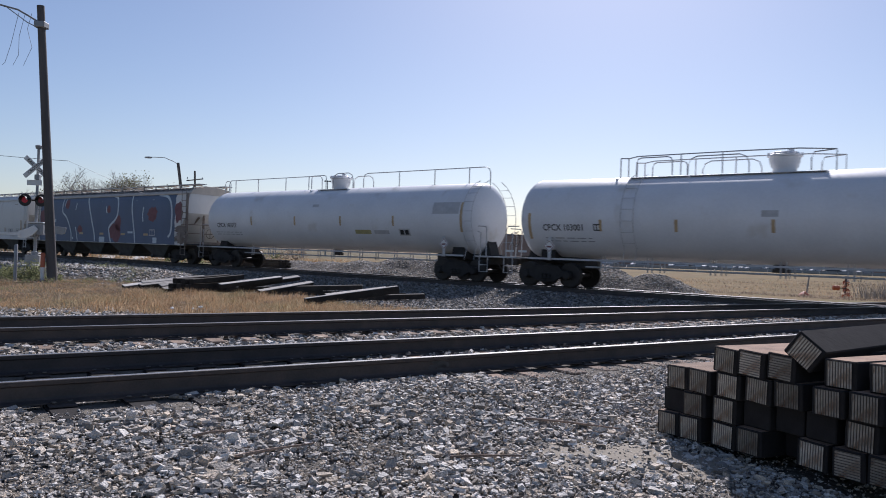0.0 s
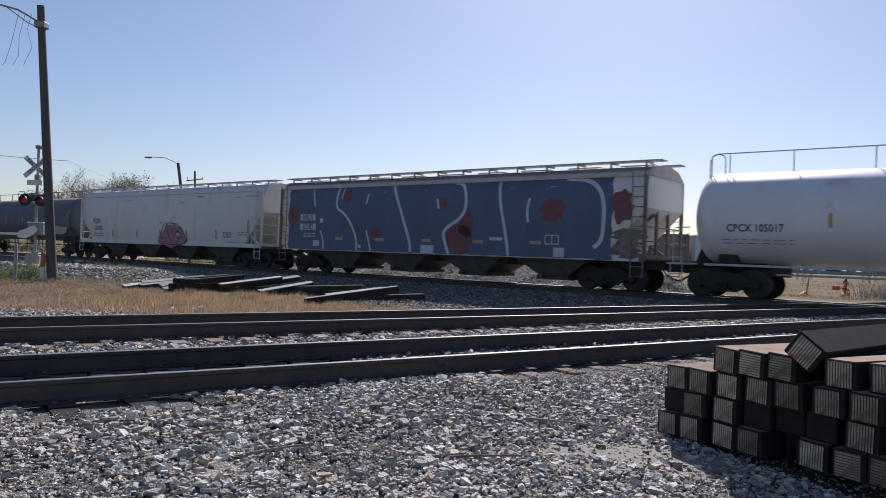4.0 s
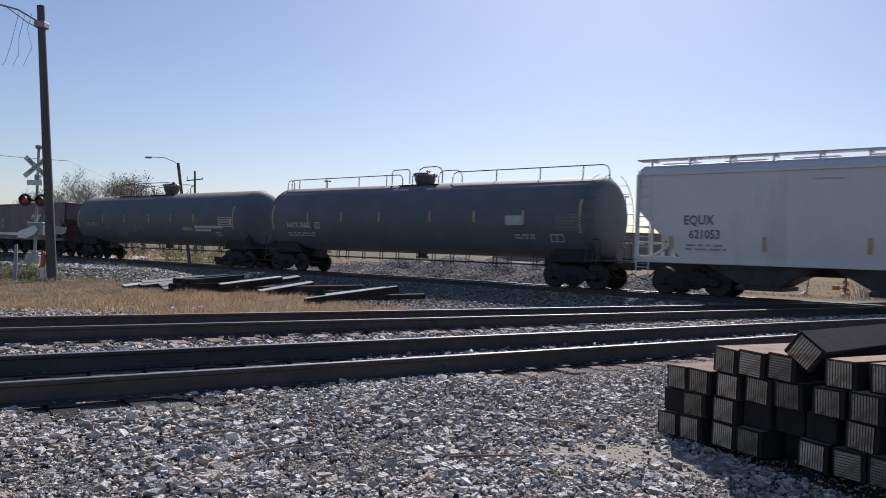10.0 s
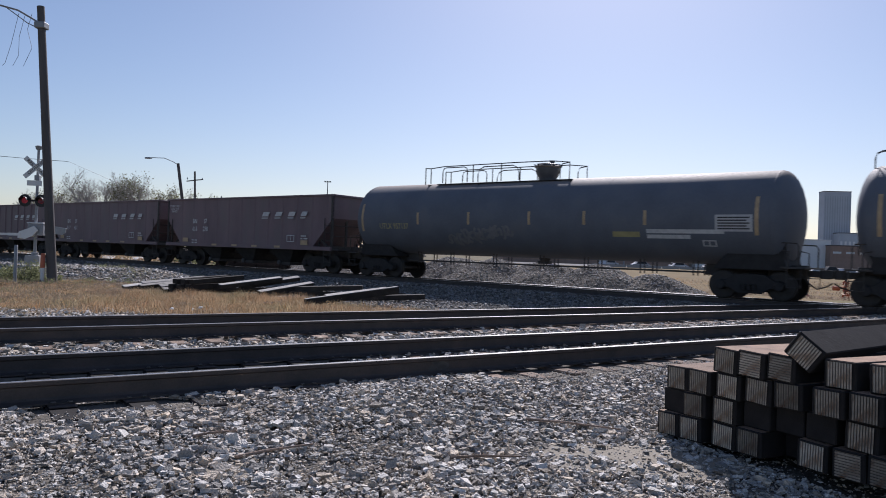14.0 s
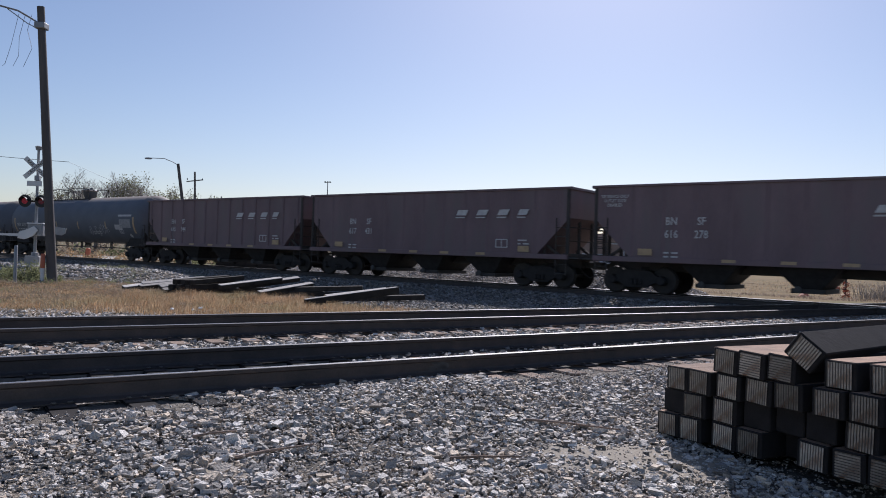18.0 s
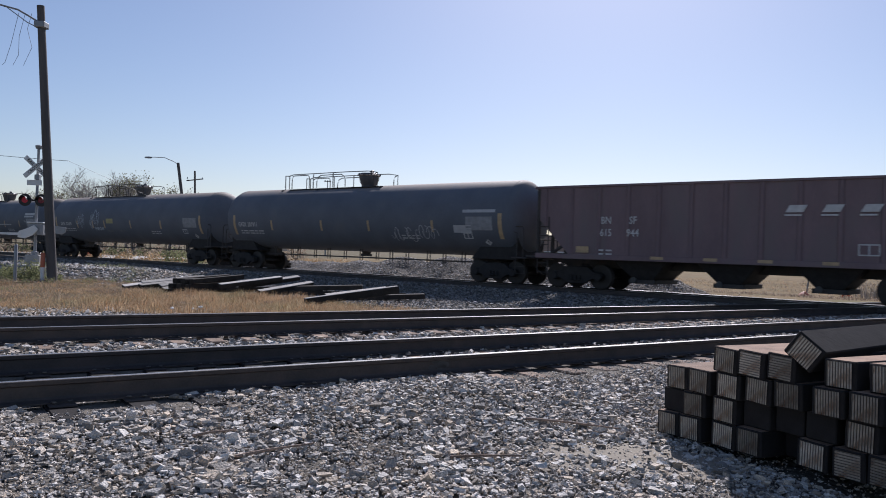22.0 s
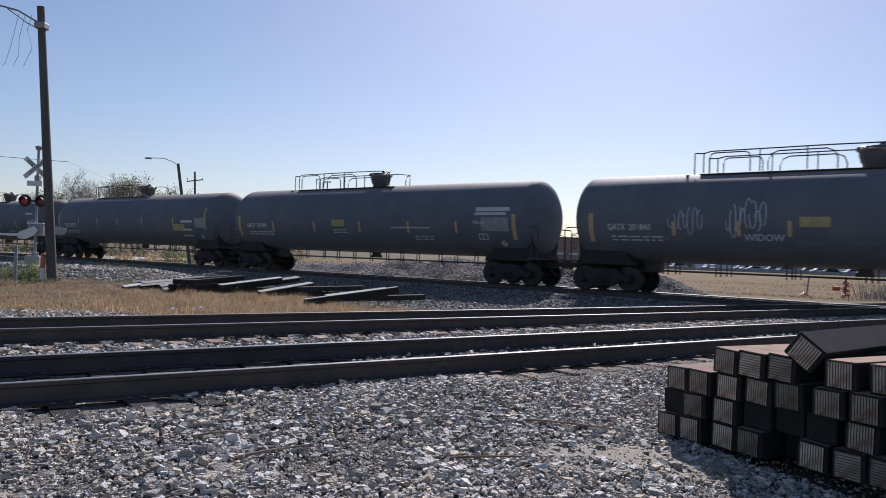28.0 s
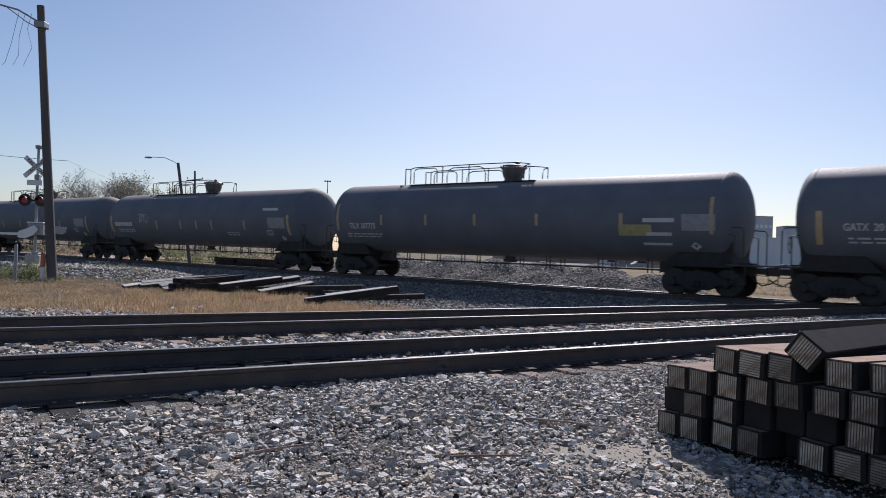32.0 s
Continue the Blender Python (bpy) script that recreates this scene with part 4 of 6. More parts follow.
# the blue-sprayed hopper
seen = set(grey_a.children)
P = M["line_pale"]
paint_patch(grey_a, -8.9, 8.3, 1.08, 4.04, M["blue"], "dark blue sprayed paint over the whole side", 1, ragged=.035)
for sx, sz, rx, rz, k in ((5.9, 2.85, .55, .5, 1), (8.65, 2.95, .4, .65, 2), (1.6, 1.75, .75, .6, 3), (-8.55, 2.75, .36, .55, 4), (-4.9, 3.6, .3, .35, 5), (-3.0, 1.9, .35, .25, 6), (1.95, 2.3, .38, .6, 7), (.75, 3.2, .25, .25, 8)):
    blot(grey_a, sx, sz, rx, rz, M["mark_red"], k)
for pts, w in (([(-7.22, 3.95), (-7.12, 3.5), (-7.0, 3.15)], .09), ([(-5.48, 3.97), (-5.62, 3.04), (-5.05, 2.83), (-4.55, 2.3), (-4.2, 1.6), (-4.2, 1.12)], .12), ([(-5.1, 3.95), (-5.27, 3.45)], .07),
               ([(-6.62, 2.02), (-6.42, 1.56), (-6.38, 1.12)], .09), ([(-3.54, 3.66), (-3.66, 3.2)], .09), ([(-3.62, 2.03), (-3.47, 1.6), (-3.31, 1.12)], .09),
               ([(-2.07, 3.97), (-1.55, 2.85), (-1.0, 1.5), (-.98, 1.13)], .14), ([(.41, 3.37), (.52, 2.95)], .1),
               ([(1.3, 4.0), (1.75, 3.95), (1.95, 3.3), (1.8, 2.6), (.74, 2.08), (.86, 1.62), (1.07, 1.12)], .14), ([(3.5, 4.0), (3.55, 3.2), (3.8, 2.2), (4.0, 1.12)], .13),
               ([(4.9, 3.3), (4.78, 2.85), (4.87, 2.4)], .1), ([(6.4, 4.0), (7.5, 3.9), (7.95, 3.3), (7.98, 2.4), (7.9, 1.75), (7.6, 1.5)], .15)):
    stroke(grey_a, pts, w, P)
for z, w in ((2.62, .52), (2.17, .56)):
    mark(grey_a, "pale_panel", patch(-7.5 - w, -7.5 + w, z - .15, z + .15, 2), P, tank=False, y=.014)
writing(grey_a, "NRLX", -7.5, 2.62, .35, K, False, .018)
writing(grey_a, "62183", -7.5, 2.17, .35, K, False, .018)
for x in (-5.35, -2.8, -.1, 2.55, 5.2):
    mark(grey_a, "reflector", patch(x - .25, x + .25, 1.57, 1.7, 1), Y, tank=False, y=.016)
for x, z, a, b in ((-.05, 1.27, .35, .17), (-6.55, 2.47, .1, .11), (6.2, 1.3, .22, .17), (-6.9, 1.4, .2, .13), (-4.0, 1.3, .08, .07), (3.4, 1.75, .3, .06)):
    mark(grey_a, "pale_panel", patch(x - a, x + a, z - b, z + b, 2), P, tank=False, y=.016)
box_outline(grey_a, 5.9, 1.76, .3, .18, W, False, .018)
small_print(grey_a, -7.4, 1.85, W, 2, .8, False, .016)
paint_patch(grey_a, 8.4, 9.4, 1.1, 2.2, M["hopper_rust"], "rusty stain at the car's corner", 5, .005)
flat_children(grey_a, seen)
on_hopper(grey_a, 0)

# the grey hopper with the pink tag
seen = set(grey_b.children)
writing(grey_b, "EQUX", -7.4, 2.46, .42, M["faded_black"], False, .012)
writing(grey_b, "621053", -7.2, 2.0, .4, M["faded_black"], False, .012)
small_print(grey_b, -7.15, 1.66, M["panel"], 2, 1.3, False, .012)
G = M["mark_pink"]
for x, z, rx, rz, k in ((.45, 1.5, .5, .4, 1), (1.0, 1.85, .5, .45, 2), (1.6, 1.8, .5, .5, 3), (2.1, 1.7, .45, .42, 4), (2.4, 1.35, .45, .3, 5), (1.4, 1.2, .75, .28, 6), (.3, 1.25, .35, .16, 7)):
    blot(grey_b, x, z, rx, rz, G, k + 20, .008 + .0006 * k, "graffiti_letter", "pink bubble letter")
for pts in ([(.0, 1.2), (-.05, 1.6), (.3, 1.9), (.45, 2.3), (1.2, 2.35), (1.95, 2.25), (2.35, 1.95), (2.85, 1.4), (2.6, 1.12), (1.5, 1.1), (.7, 1.12), (.3, 1.08), (.0, 1.2)], [(.9, 2.3), (.95, 1.6), (1.2, 1.25)], [(1.35, 2.3), (1.35, 1.7)], [(1.5, 1.45), (1.75, 1.9), (2.2, 1.75)], [(.1, 1.55), (.6, 1.35), (.9, 1.55)], [(1.9, 1.15), (2.0, 1.5), (2.5, 1.55)], [(.25, 2.3), (.05, 2.45)]):
    stroke(grey_b, pts, .045, K, .016)
mark(grey_b, "graffiti_highlight", patch(1.75, 2.1, 1.62, 1.74, 1), W, tank=False, y=.018)
for x in (-8.3, -5.36, -2.5, .05, 2.75, 5.6):
    mark(grey_b, "reflector", patch(x - .06, x + .06, 1.5, 1.95, 2), Y, tank=False, y=.02)
mark(grey_b, "reflector", patch(8.3, 8.46, 1.35, 2.5, 4), Y, tank=False, y=.012)
mark(grey_b, "data_panel", patch(6.25, 6.9, 1.57, 1.86, 2), M["faded_black"], tank=False, y=.012)
for x in (6.3, 6.62):
    mark(grey_b, "data_panel_line", patch(x, x + .25, 1.6, 1.84, 1), M["pale_steel"], tank=False, y=.016)
small_print(grey_b, 8.0, 1.85, M["panel"], 2, .9, False, .012)
for x, z, rx, rz, k in ((3.95, 3.8, .45, .05, 1), (8.6, 3.74, .6, .04, 2), (7.4, 3.7, .35, .03, 3), (2.2, 3.5, .3, .05, 4), (-3.6, 3.7, .5, .03, 5), (6.9, 1.32, .5, .03, 6)):
    blot(grey_b, x, z, rx, rz, M["hopper_stain"], k + 40, .007, "rust_stain")
flat_children(grey_b, seen)
on_hopper(grey_b, 0)

# black tank cars
writing(long_a, "NATX 35682", -6.7, 2.24, .36, W)
box_outline(long_a, -5.35, 2.24, .17, .15, W)
small_print(long_a, -6.6, 1.85, W, 2, 2.0)
stripes(long_a, (-6.0, -3.7, -1.3, 1.6, 3.9, 6.2), 2.4, 2.85, Y, (9.0, -9.0))
data_panel(long_a, 8.3, 2.4, 1.35, .6, W)
mark(long_a, "data_panel", patch(-.4, .4, -.18, .18, 2), M["pale_steel"], x=5.8, z=2.48)
box_outline(long_a, 7.6, 1.78, .28, .17, W)
small_print(long_a, 6.2, 1.9, W, 2, .9)

c = black[0]
writing(c, "UTLX 957137", -6.75, 2.24, .34, M["plate_yellow"])
stripes(c, (-5.36, -2.7, .15, 2.46, 4.76), 2.33, 2.83, Y, (8.4, -8.9), .11)
for k in range(4):
    scrawl(c, -3.4 + .75 * k, 1.7 + .12 * k, 1.0, .55, M["chalk"], 60 + k, n=6, thick=.11)
mark(c, "warning_plate", patch(-.5, .5, -.1, .1, 2), M["plate_yellow"], x=4.05, z=2.0)
mark(c, "warning_plate", patch(-1.3, 1.3, -.07, .07, 2), W, x=6.1, z=2.12)
mark(c, "warning_plate", patch(-.75, .75, -.07, .07, 2), W, x=5.55, z=1.93)
mark(c, "data_panel", patch(-.58, .58, -.27, .27, 4), M["pale_steel"], x=7.7, z=2.4)
for r in range(5):
    me = on_tank(patch(7.2, 8.2 - .1 * (r % 2), 2.2 + .09 * r, 2.24 + .09 * r, 1), 0, 0)
    for v in me.vertices:
        v.co.y -= .006
    me.materials.append(K)
    part("data_panel_line", me, None, c)
box_outline(c, 6.9, 1.7, .22, .12, W)

for c, number, xs, tall, seed in ((black[1], "201911", (-5.26, -1.6, 1.5, 5.2), (-8.3, 8.68), 1), (black[2], "201840", (-5.6, -3.5, -2.0, 1.2, 4.6), (-9.08, 8.6), 2),
                                  (black[3], "201899", (-5.9, -2.85, .16, 3.1, 5.7), (-9.1, 8.5), 3), (black[5], "", (-3.4, -.9, .66, 2.1, 5.0), (-8.8, 8.5), 5), (black[6], "", (-4.5, -1.5, 1.8, 4.8), (-8.8, 8.6), 6)):
    if number:
        writing(c, "GATX", -7.65, 2.26, .31, W, squeeze=.78)
        writing(c, number, -6.8, 2.26, .31, W)
    else:
        code_bars(c, -8.15, 2.26, 10, .24, W)
    small_print(c, -6.9, 1.93, W, 2, 1.9)
    stripes(c, xs, 1.98, 2.48, Y, (), .13)
    for x in tall:
        x = max(-8.62, min(8.62, x))
        mark(c, "reflector", patch(x - .09, x + .09, 1.7, 2.75, 8), Y)
    data_panel(c, 7.6, 2.35, 1.3, .55, M["pale_steel"])
    diamond(c, 7.9, 1.52, .17, W)
    box_outline(c, 7.0, 1.83, .22, .14, W)
    small_print(c, 3.9, 1.8, W, 2, 1.0)
c = black[1]
scrawl(c, 4.1, 1.9, 2.6, .75, M["pale_steel"], 4, n=11)
mark(c, "data_panel", patch(-.45, .45, -.16, .16, 2), M["pale_steel"], x=6.77, z=2.12)
mark(c, "warning_plate", patch(-.8, .8, -.06, .06, 1), M["pale_steel"], x=7.6, z=2.85)
c = black[2]
scrawl(c, -5.2, 2.55, 1.1, .9, M["line_pale"], 7, n=7, thick=.02)
scrawl(c, -3.3, 2.6, 1.2, 1.1, M["line_pale"], 8, n=8, thick=.025)
for x, z, size, material in ((-5.65, 1.85, .22, M["chalk"]), (-2.75, 1.93, .32, M["line_pale"]), (-1.45, 1.78, .2, M["chalk"]), (0.1, 1.78, .2, M["chalk"])):
    writing(c, "WIDOW", x, z, size, material, squeeze=.95)
mark(c, "warning_plate", patch(-.42, .42, -.15, .15, 2), M["plate_yellow"], x=-1.3, z=2.45)
c = black[3]
mark(c, "warning_plate", patch(-.42, .42, -.15, .15, 2), M["plate_yellow"], x=-1.2, z=2.4)
small_print(c, -1.1, 2.08, W, 2, .9)
mark(c, "warning_plate", patch(-.8, .8, -.08, .08, 2), W, x=7.5, z=2.95)
mark(c, "warning_plate", patch(-.8, .7, -.05, .05, 2), W, x=7.45, z=2.77)
writing(c, "FRA AIP", 6.85, 2.42, .2, W)
mark(c, "warning_plate", patch(-1.1, 1.1, -.03, .03, 1), M["pale_steel"], x=3.2, z=2.2)
c = black[4]
writing(c, "TILX 307775", -7.05, 2.22, .36, W)
small_print(c, -7.0, 1.85, W, 2, 2.2)
stripes(c, (-5.86, -3.32, -.78, 2.1, 5.5), 2.27, 2.72, Y, (8.93, -9.2), .13)
mark(c, "warning_plate", patch(-.6, .6, -.2, .2, 2), M["plate_yellow"], x=6.0, z=2.13)
mark(c, "warning_plate", patch(-.55, .55, -.07, .07, 1), W, x=6.85, z=2.48)
mark(c, "warning_plate", patch(-.45, .45, -.06, .06, 1), W, x=6.85, z=2.0)
mark(c, "warning_plate", patch(-.5, .5, -.05, .05, 1), W, x=6.75, z=1.62)
data_panel(c, 8.2, 2.4, 1.1, .55, M["pale_steel"])
diamond(c, 8.05, 1.55, .18, W)
c = black[5]
scrawl(c, -4.9, 2.65, 1.0, .5, M["pale_steel"], 21, n=6)
mark(c, "warning_plate", patch(-.6, .6, -.07, .07, 1), W, x=7.1, z=3.05)

for c, ahead in ((black[2], .2), (black[3], .1)):
    for ob in c.children:
        if ob.name.split(".")[0] in ("handrail", "dome", "dome_ring", "dome_bolt", "valve", "walkway", "walkway_bracket", "ladder", "reporting_mark", "stencil_line", "reflector", "data_panel", "data_panel_line", "warning_plate", "placard", "graffiti_stroke"):
            if ob.name.startswith("handrail") and max(v.co.z for v in ob.data.vertices) < 3.5:
                continue
            ob.location.x += ahead

# maroon hoppers
HY = -1.572
for c, top, low in ((opens[0], "616", "278"), (opens[1], "617", "431"), (opens[2], "615", "944")):
    for x, code, digits in ((-4.1, "BN", top), (-3.1, "SF", low)):
        writing(c, code, x, 2.46, .36, W, False, HY)
        if digits:
            writing(c, digits, x, 2.03, .36, W, False, HY)
        else:
            code_bars(c, x - .3, 2.03, 3, .22, W, False, HY)
    small_print(c, -4.1, 1.42, W, 2, .5, False, HY)
    for x, w in ((2.1, .5), (3.1, .48), (4.1, .46), (5.0, .4)):
        me = patch(x - w / 2, x + w / 2, -.11, .11, 2)
        for v in me.vertices:
            v.co.x += .55 * v.co.z
        mark(c, "company_mark", me, W, tank=False, z=2.82, y=HY)
        mark(c, "company_mark", patch(x - w / 2 - .08, x + w / 2 - .1, 2.6, 2.65, 1), W, tank=False, y=HY)
    for x in (-2.2, -.42, 1.26, 3.08):
        mark(c, "reflector", patch(x - .22, x + .22, 1.15, 1.25, 1), Y, tank=False, y=-1.606)
    for x in (-5.0, 5.05):
        mark(c, "reflector", patch(x - .25, x + .25, 1.32, 1.54, 1), Y, tank=False, y=HY)
    box_outline(c, 4.05, 1.62, .28, .17, W, False, HY)
    small_print(c, 5.05, 1.75, W, 2, .5, False, HY)
c = opens[0]
for k, words in enumerate(("TIE SERVICE ONLY", "OUTLET GATE", "DISABLED")):
    writing(c, words, -6.15, 3.33 - .15 * k, .15, W, False, HY)

# ---- loose stones ----

def stone_base(n):
    """Corner points and faces of a plain angular stone: 20, 12 (a broken block) or 8 faces."""
    if n == 12:
        v = np.array([(x, y, z) for x in (-.8, .8) for y in (-.8, .8) for z in (-.75, .75)], float)
        q = [(0, 1, 3, 2), (4, 6, 7, 5), (0, 4, 5, 1), (2, 3, 7, 6), (0, 2, 6, 4), (1, 5, 7, 3)]
        return v, np.array([t for a, b, c, d in q for t in ((a, b, c), (a, c, d))])
    if n == 8:
        v = np.array([(1, 0, 0), (-1, 0, 0), (0, 1, 0), (0, -1, 0), (0, 0, 1), (0, 0, -1)], float)
        f = [(0, 2, 4), (2, 1, 4), (1, 3, 4), (3, 0, 4), (2, 0, 5), (1, 2, 5), (3, 1, 5), (0, 3, 5)]
        return v, np.array(f)
    b = bmesh.new()
    bmesh.ops.create_icosphere(b, subdivisions=1, radius=1)
    b.verts.ensure_lookup_table()
    v = np.array([p.co[:] for p in b.verts])
    f = np.array([[q.index for q in t.verts] for t in b.faces])
    b.free()
    return v, f


def stones_mesh(name, pos, size, seed, faces, material, flat=(0.32, 0.68)):
    """One mesh of many separate stones at the given places."""
    rng = np.random.default_rng(seed)
    v, f = stone_base(faces)
    n, k = len(pos), len(v)
    p = np.repeat(v[None], n, 0) * (rng.uniform(.6, 1.3, (n, k, 1)) if faces != 12 else rng.uniform(.45, 1.2, (n, k, 3)))
    p *= np.stack([rng.uniform(.8, 1.5, n), rng.uniform(.7, 1.0, n), rng.uniform(flat[0], flat[1], n)], 1)[:, None, :]
    a, t = rng.uniform(0, 6.283, n), rng.normal(0, .62, n)
    c, s = np.cos(t)[:, None], np.sin(t)[:, None]
    x, y, z = p[..., 0], p[..., 1], p[..., 2]
    y, z = y * c - z * s, y * s + z * c
    c, s = np.cos(a)[:, None], np.sin(a)[:, None]
    x, y = x * c - y * s, x * s + y * c
    p = np.stack([x, y, z], -1) * np.asarray(size)[:, None, None] + pos[:, None, :]
    idx = (f[None] + (np.arange(n) * k)[:, None, None]).reshape(-1, 3)
    me = bpy.data.meshes.new(name)
    me.vertices.add(n * k)
    me.vertices.foreach_set("co", p.reshape(-1).astype(np.float32))
    m = len(idx)
    me.loops.add(m * 3)
    me.loops.foreach_set("vertex_index", idx.reshape(-1).astype(np.int32))
    me.polygons.add(m)
    me.polygons.foreach_set("loop_start", (np.arange(m) * 3).astype(np.int32))
    me.update(calc_edges=True)
    me.validate()
    me.shade_flat()
    me.materials.append(material)
    return me


def height2(p):
    return np.interp(p, [a for a, b in BED2], [b for a, b in BED2])


def in_view(x, y, margin=.66):
    return (y > 2.8) & (np.abs(x) < margin * y + .4)


PILE_AT, PILE_AZ = Vector((1.86, 6.33, 0)), 61.0
PE = Vector((math.sin(radians(PILE_AZ + 90)), math.cos(radians(PILE_AZ + 90)), 0))     # along the row of ends
PA = Vector((math.sin(radians(PILE_AZ)), math.cos(radians(PILE_AZ)), 0))               # along the timbers


def near_gravel():
    rng = np.random.default_rng(5)
    n = 150000
    p, s = rng.uniform(1.6, 6.55, n), rng.uniform(-6, 15, n)
    x, y = D2.x * s + N2.x * p, D2.y * s + N2.y * p
    keep = in_view(x, y)
    # bare sandy patches
    sandy = .7 * np.exp(-((x + 1.33) ** 2 / .05 + (y - 4.7) ** 2 / .018)) + np.exp(-((x - 1.35) ** 2 / .28 + (y - 5.62) ** 2 / .07)) + .55 * np.exp(-((x + .75) ** 2 / .12 + (y - 4.95) ** 2 / .03)) + .15 * np.exp(-((x + 2.2) ** 2 / .2 + (y - 5.0) ** 2 / .04))
    keep &= rng.uniform(0, 1, n) > sandy * 1.05
    e = (x - PILE_AT.x) * PE.x + (y - PILE_AT.y) * PE.y
    a = (x - PILE_AT.x) * PA.x + (y - PILE_AT.y) * PA.y
    keep &= ~((e > .05) & (e < 2.4) & (a > .05) & (a < 2.5))
    x, y, p, s = x[keep], y[keep], p[keep], s[keep]
    n = len(x)
    size = rng.lognormal(math.log(.0148), .44, n).clip(.008, .045)
    heap = .09 * np.exp(-((p - 5.6) / .55) ** 2) * np.exp(-((s - 3.7) / 1.3) ** 2)     # ballast tipped against the tie ends
    clump = np.array([noise.noise(Vector((a * 1.1, b * 1.1, 7))) for a, b in zip(x, y)])
    z = height2(p) + heap + .02 * clump + size * .35 + rng.uniform(0, .022, n)
    size *= 1 + .5 * clump
    z = np.where((p > 5.98) & ((s > 5.0) | ((s < 2.3) & (clump < .1))), z - .08, z)     # tie ends lie bare further along
    me = stones_mesh("near_gravel", np.stack([x, y, z], 1), size, 6, 12, M["stone"], (.32, .75))
    tagged(new("gravel", me), "loose grey crushed stone beside the near track", "gravel", kind="stuff")


def crib_gravel():
    rng = np.random.default_rng(8)
    n = 85000
    p, s = rng.uniform(6.72, 14.6, n), -9 + 40 * rng.uniform(0, 1, n) ** 1.15
    x, y = D2.x * s + N2.x * p, D2.y * s + N2.y * p
    keep = in_view(x, y, .63)
    for c in C2:
        for g in (-.7525, .7525):
            keep &= np.abs(p - c - g) > .11
        keep &= ~((np.abs(p - c) < 1.3) & (rng.uniform(0, 1, n) < .42))
    x, y, p = x[keep], y[keep], p[keep]
    n = len(x)
    size = rng.lognormal(math.log(.024), .36, n).clip(.012, .055)
    s = D2.x * x + D2.y * y
    z = height2(p) + size * .3 + rng.uniform(0, .02, n) - .12 * (p < 8.1) * (s < 4.2)
    me = stones_mesh("crib_gravel", np.stack([x, y, z], 1), size, 9, 12, M["stone"], (.4, .75))
    tagged(new("gravel", me), "grey ballast stones between the rails of the near tracks", "gravel", kind="stuff")


def far_gravel():
    rng = np.random.default_rng(11)
    n = 170000
    lat, s = rng.uniform(-11.5, 2.5, n), -58 + 70 * rng.uniform(0, 1, n)
    x, y = D1.x * s + N1.x * (C1 + lat), D1.y * s + N1.y * (C1 + lat)
    p2, s2 = N2.x * x + N2.y * y, D2.x * x + D2.y * y
    keep = in_view(x, y, .62) & (p2 > 14.0) & ~(np.abs(np.abs(lat) - .7525) < .1)
    bare = np.interp(s2, (9, 12), (1, 0)) * np.interp(-lat, (7.5, 9.5), (0, 1))     # the grass strip
    bare *= 1 - .85 * np.interp(p2, (18.9, 19.8), (1, 0)) * np.interp(s2, (4, 6.5), (1, 0))     # stones show again close to the rails
    keep &= rng.uniform(0, 1, n) > bare * .78
    keep &= rng.uniform(0, 1, n) < np.interp(y, (20, 60), (1, .45))
    x, y, lat = x[keep], y[keep], lat[keep]
    n = len(x)
    size = rng.lognormal(math.log(.034), .35, n).clip(.016, .09) * np.interp(y, (20, 60), (.9, 1.5))
    z = np.interp(lat, [a for a, b in BED1], [b for a, b in BED1]).clip(-.56, 0) + size * .3 + rng.uniform(0, .03, n)
    me = stones_mesh("far_gravel", np.stack([x, y, z], 1), size, 12, 8, M["stone_shoulder"])
    tagged(new("gravel", me), "dark grey ballast on the shoulder of the train's track", "gravel", kind="stuff")


def pebbles():
    rng = np.random.default_rng(15)
    n = 42000
    p, s = rng.uniform(1.6, 6.3, n), rng.uniform(-5, 9, n)
    x, y = D2.x * s + N2.x * p, D2.y * s + N2.y * p
    keep = in_view(x, y)
    x, y, p = x[keep], y[keep], p[keep]
    n = len(x)
    size = rng.lognormal(math.log(.0085), .4, n).clip(.004, .02)
    z = height2(p) + .022 + rng.uniform(0, .01, n)
    me = stones_mesh("pebbles", np.stack([x, y, z], 1), size, 16, 8, M["stone"])
    tagged(new("pebbles", me), "fine chips of stone between the larger ones", "gravel", kind="stuff")


def outer_gravel():
    """The same stones carried on round the near ground, more sparsely."""
    rng = np.random.default_rng(17)
    n = 26000
    p, s = rng.uniform(1.0, 14.4, n), rng.uniform(-34, 44, n)
    x, y = D2.x * s + N2.x * p, D2.y * s + N2.y * p
    keep = ~in_view(x, y) | (s > 29)
    for c in C2:
        for g in (-.7525, .7525):
            keep &= np.abs(p - c - g) > .11
    e, a = (x - PILE_AT.x) * PE.x + (y - PILE_AT.y) * PE.y, (x - PILE_AT.x) * PA.x + (y - PILE_AT.y) * PA.y
    keep &= ~((e > -.05) & (e < 2.6) & (a > -.05) & (a < 2.7))
    x, y, p = x[keep], y[keep], p[keep]
    n = len(x)
    size = rng.lognormal(math.log(.05), .3, n).clip(.02, .1)
    z = height2(p) + size * .3
    tagged(new("gravel", stones_mesh("outer_gravel", np.stack([x, y, z], 1), size, 18, 8, M["stone"])), "scattered grey crushed stone along the tracks", "gravel", kind="stuff")


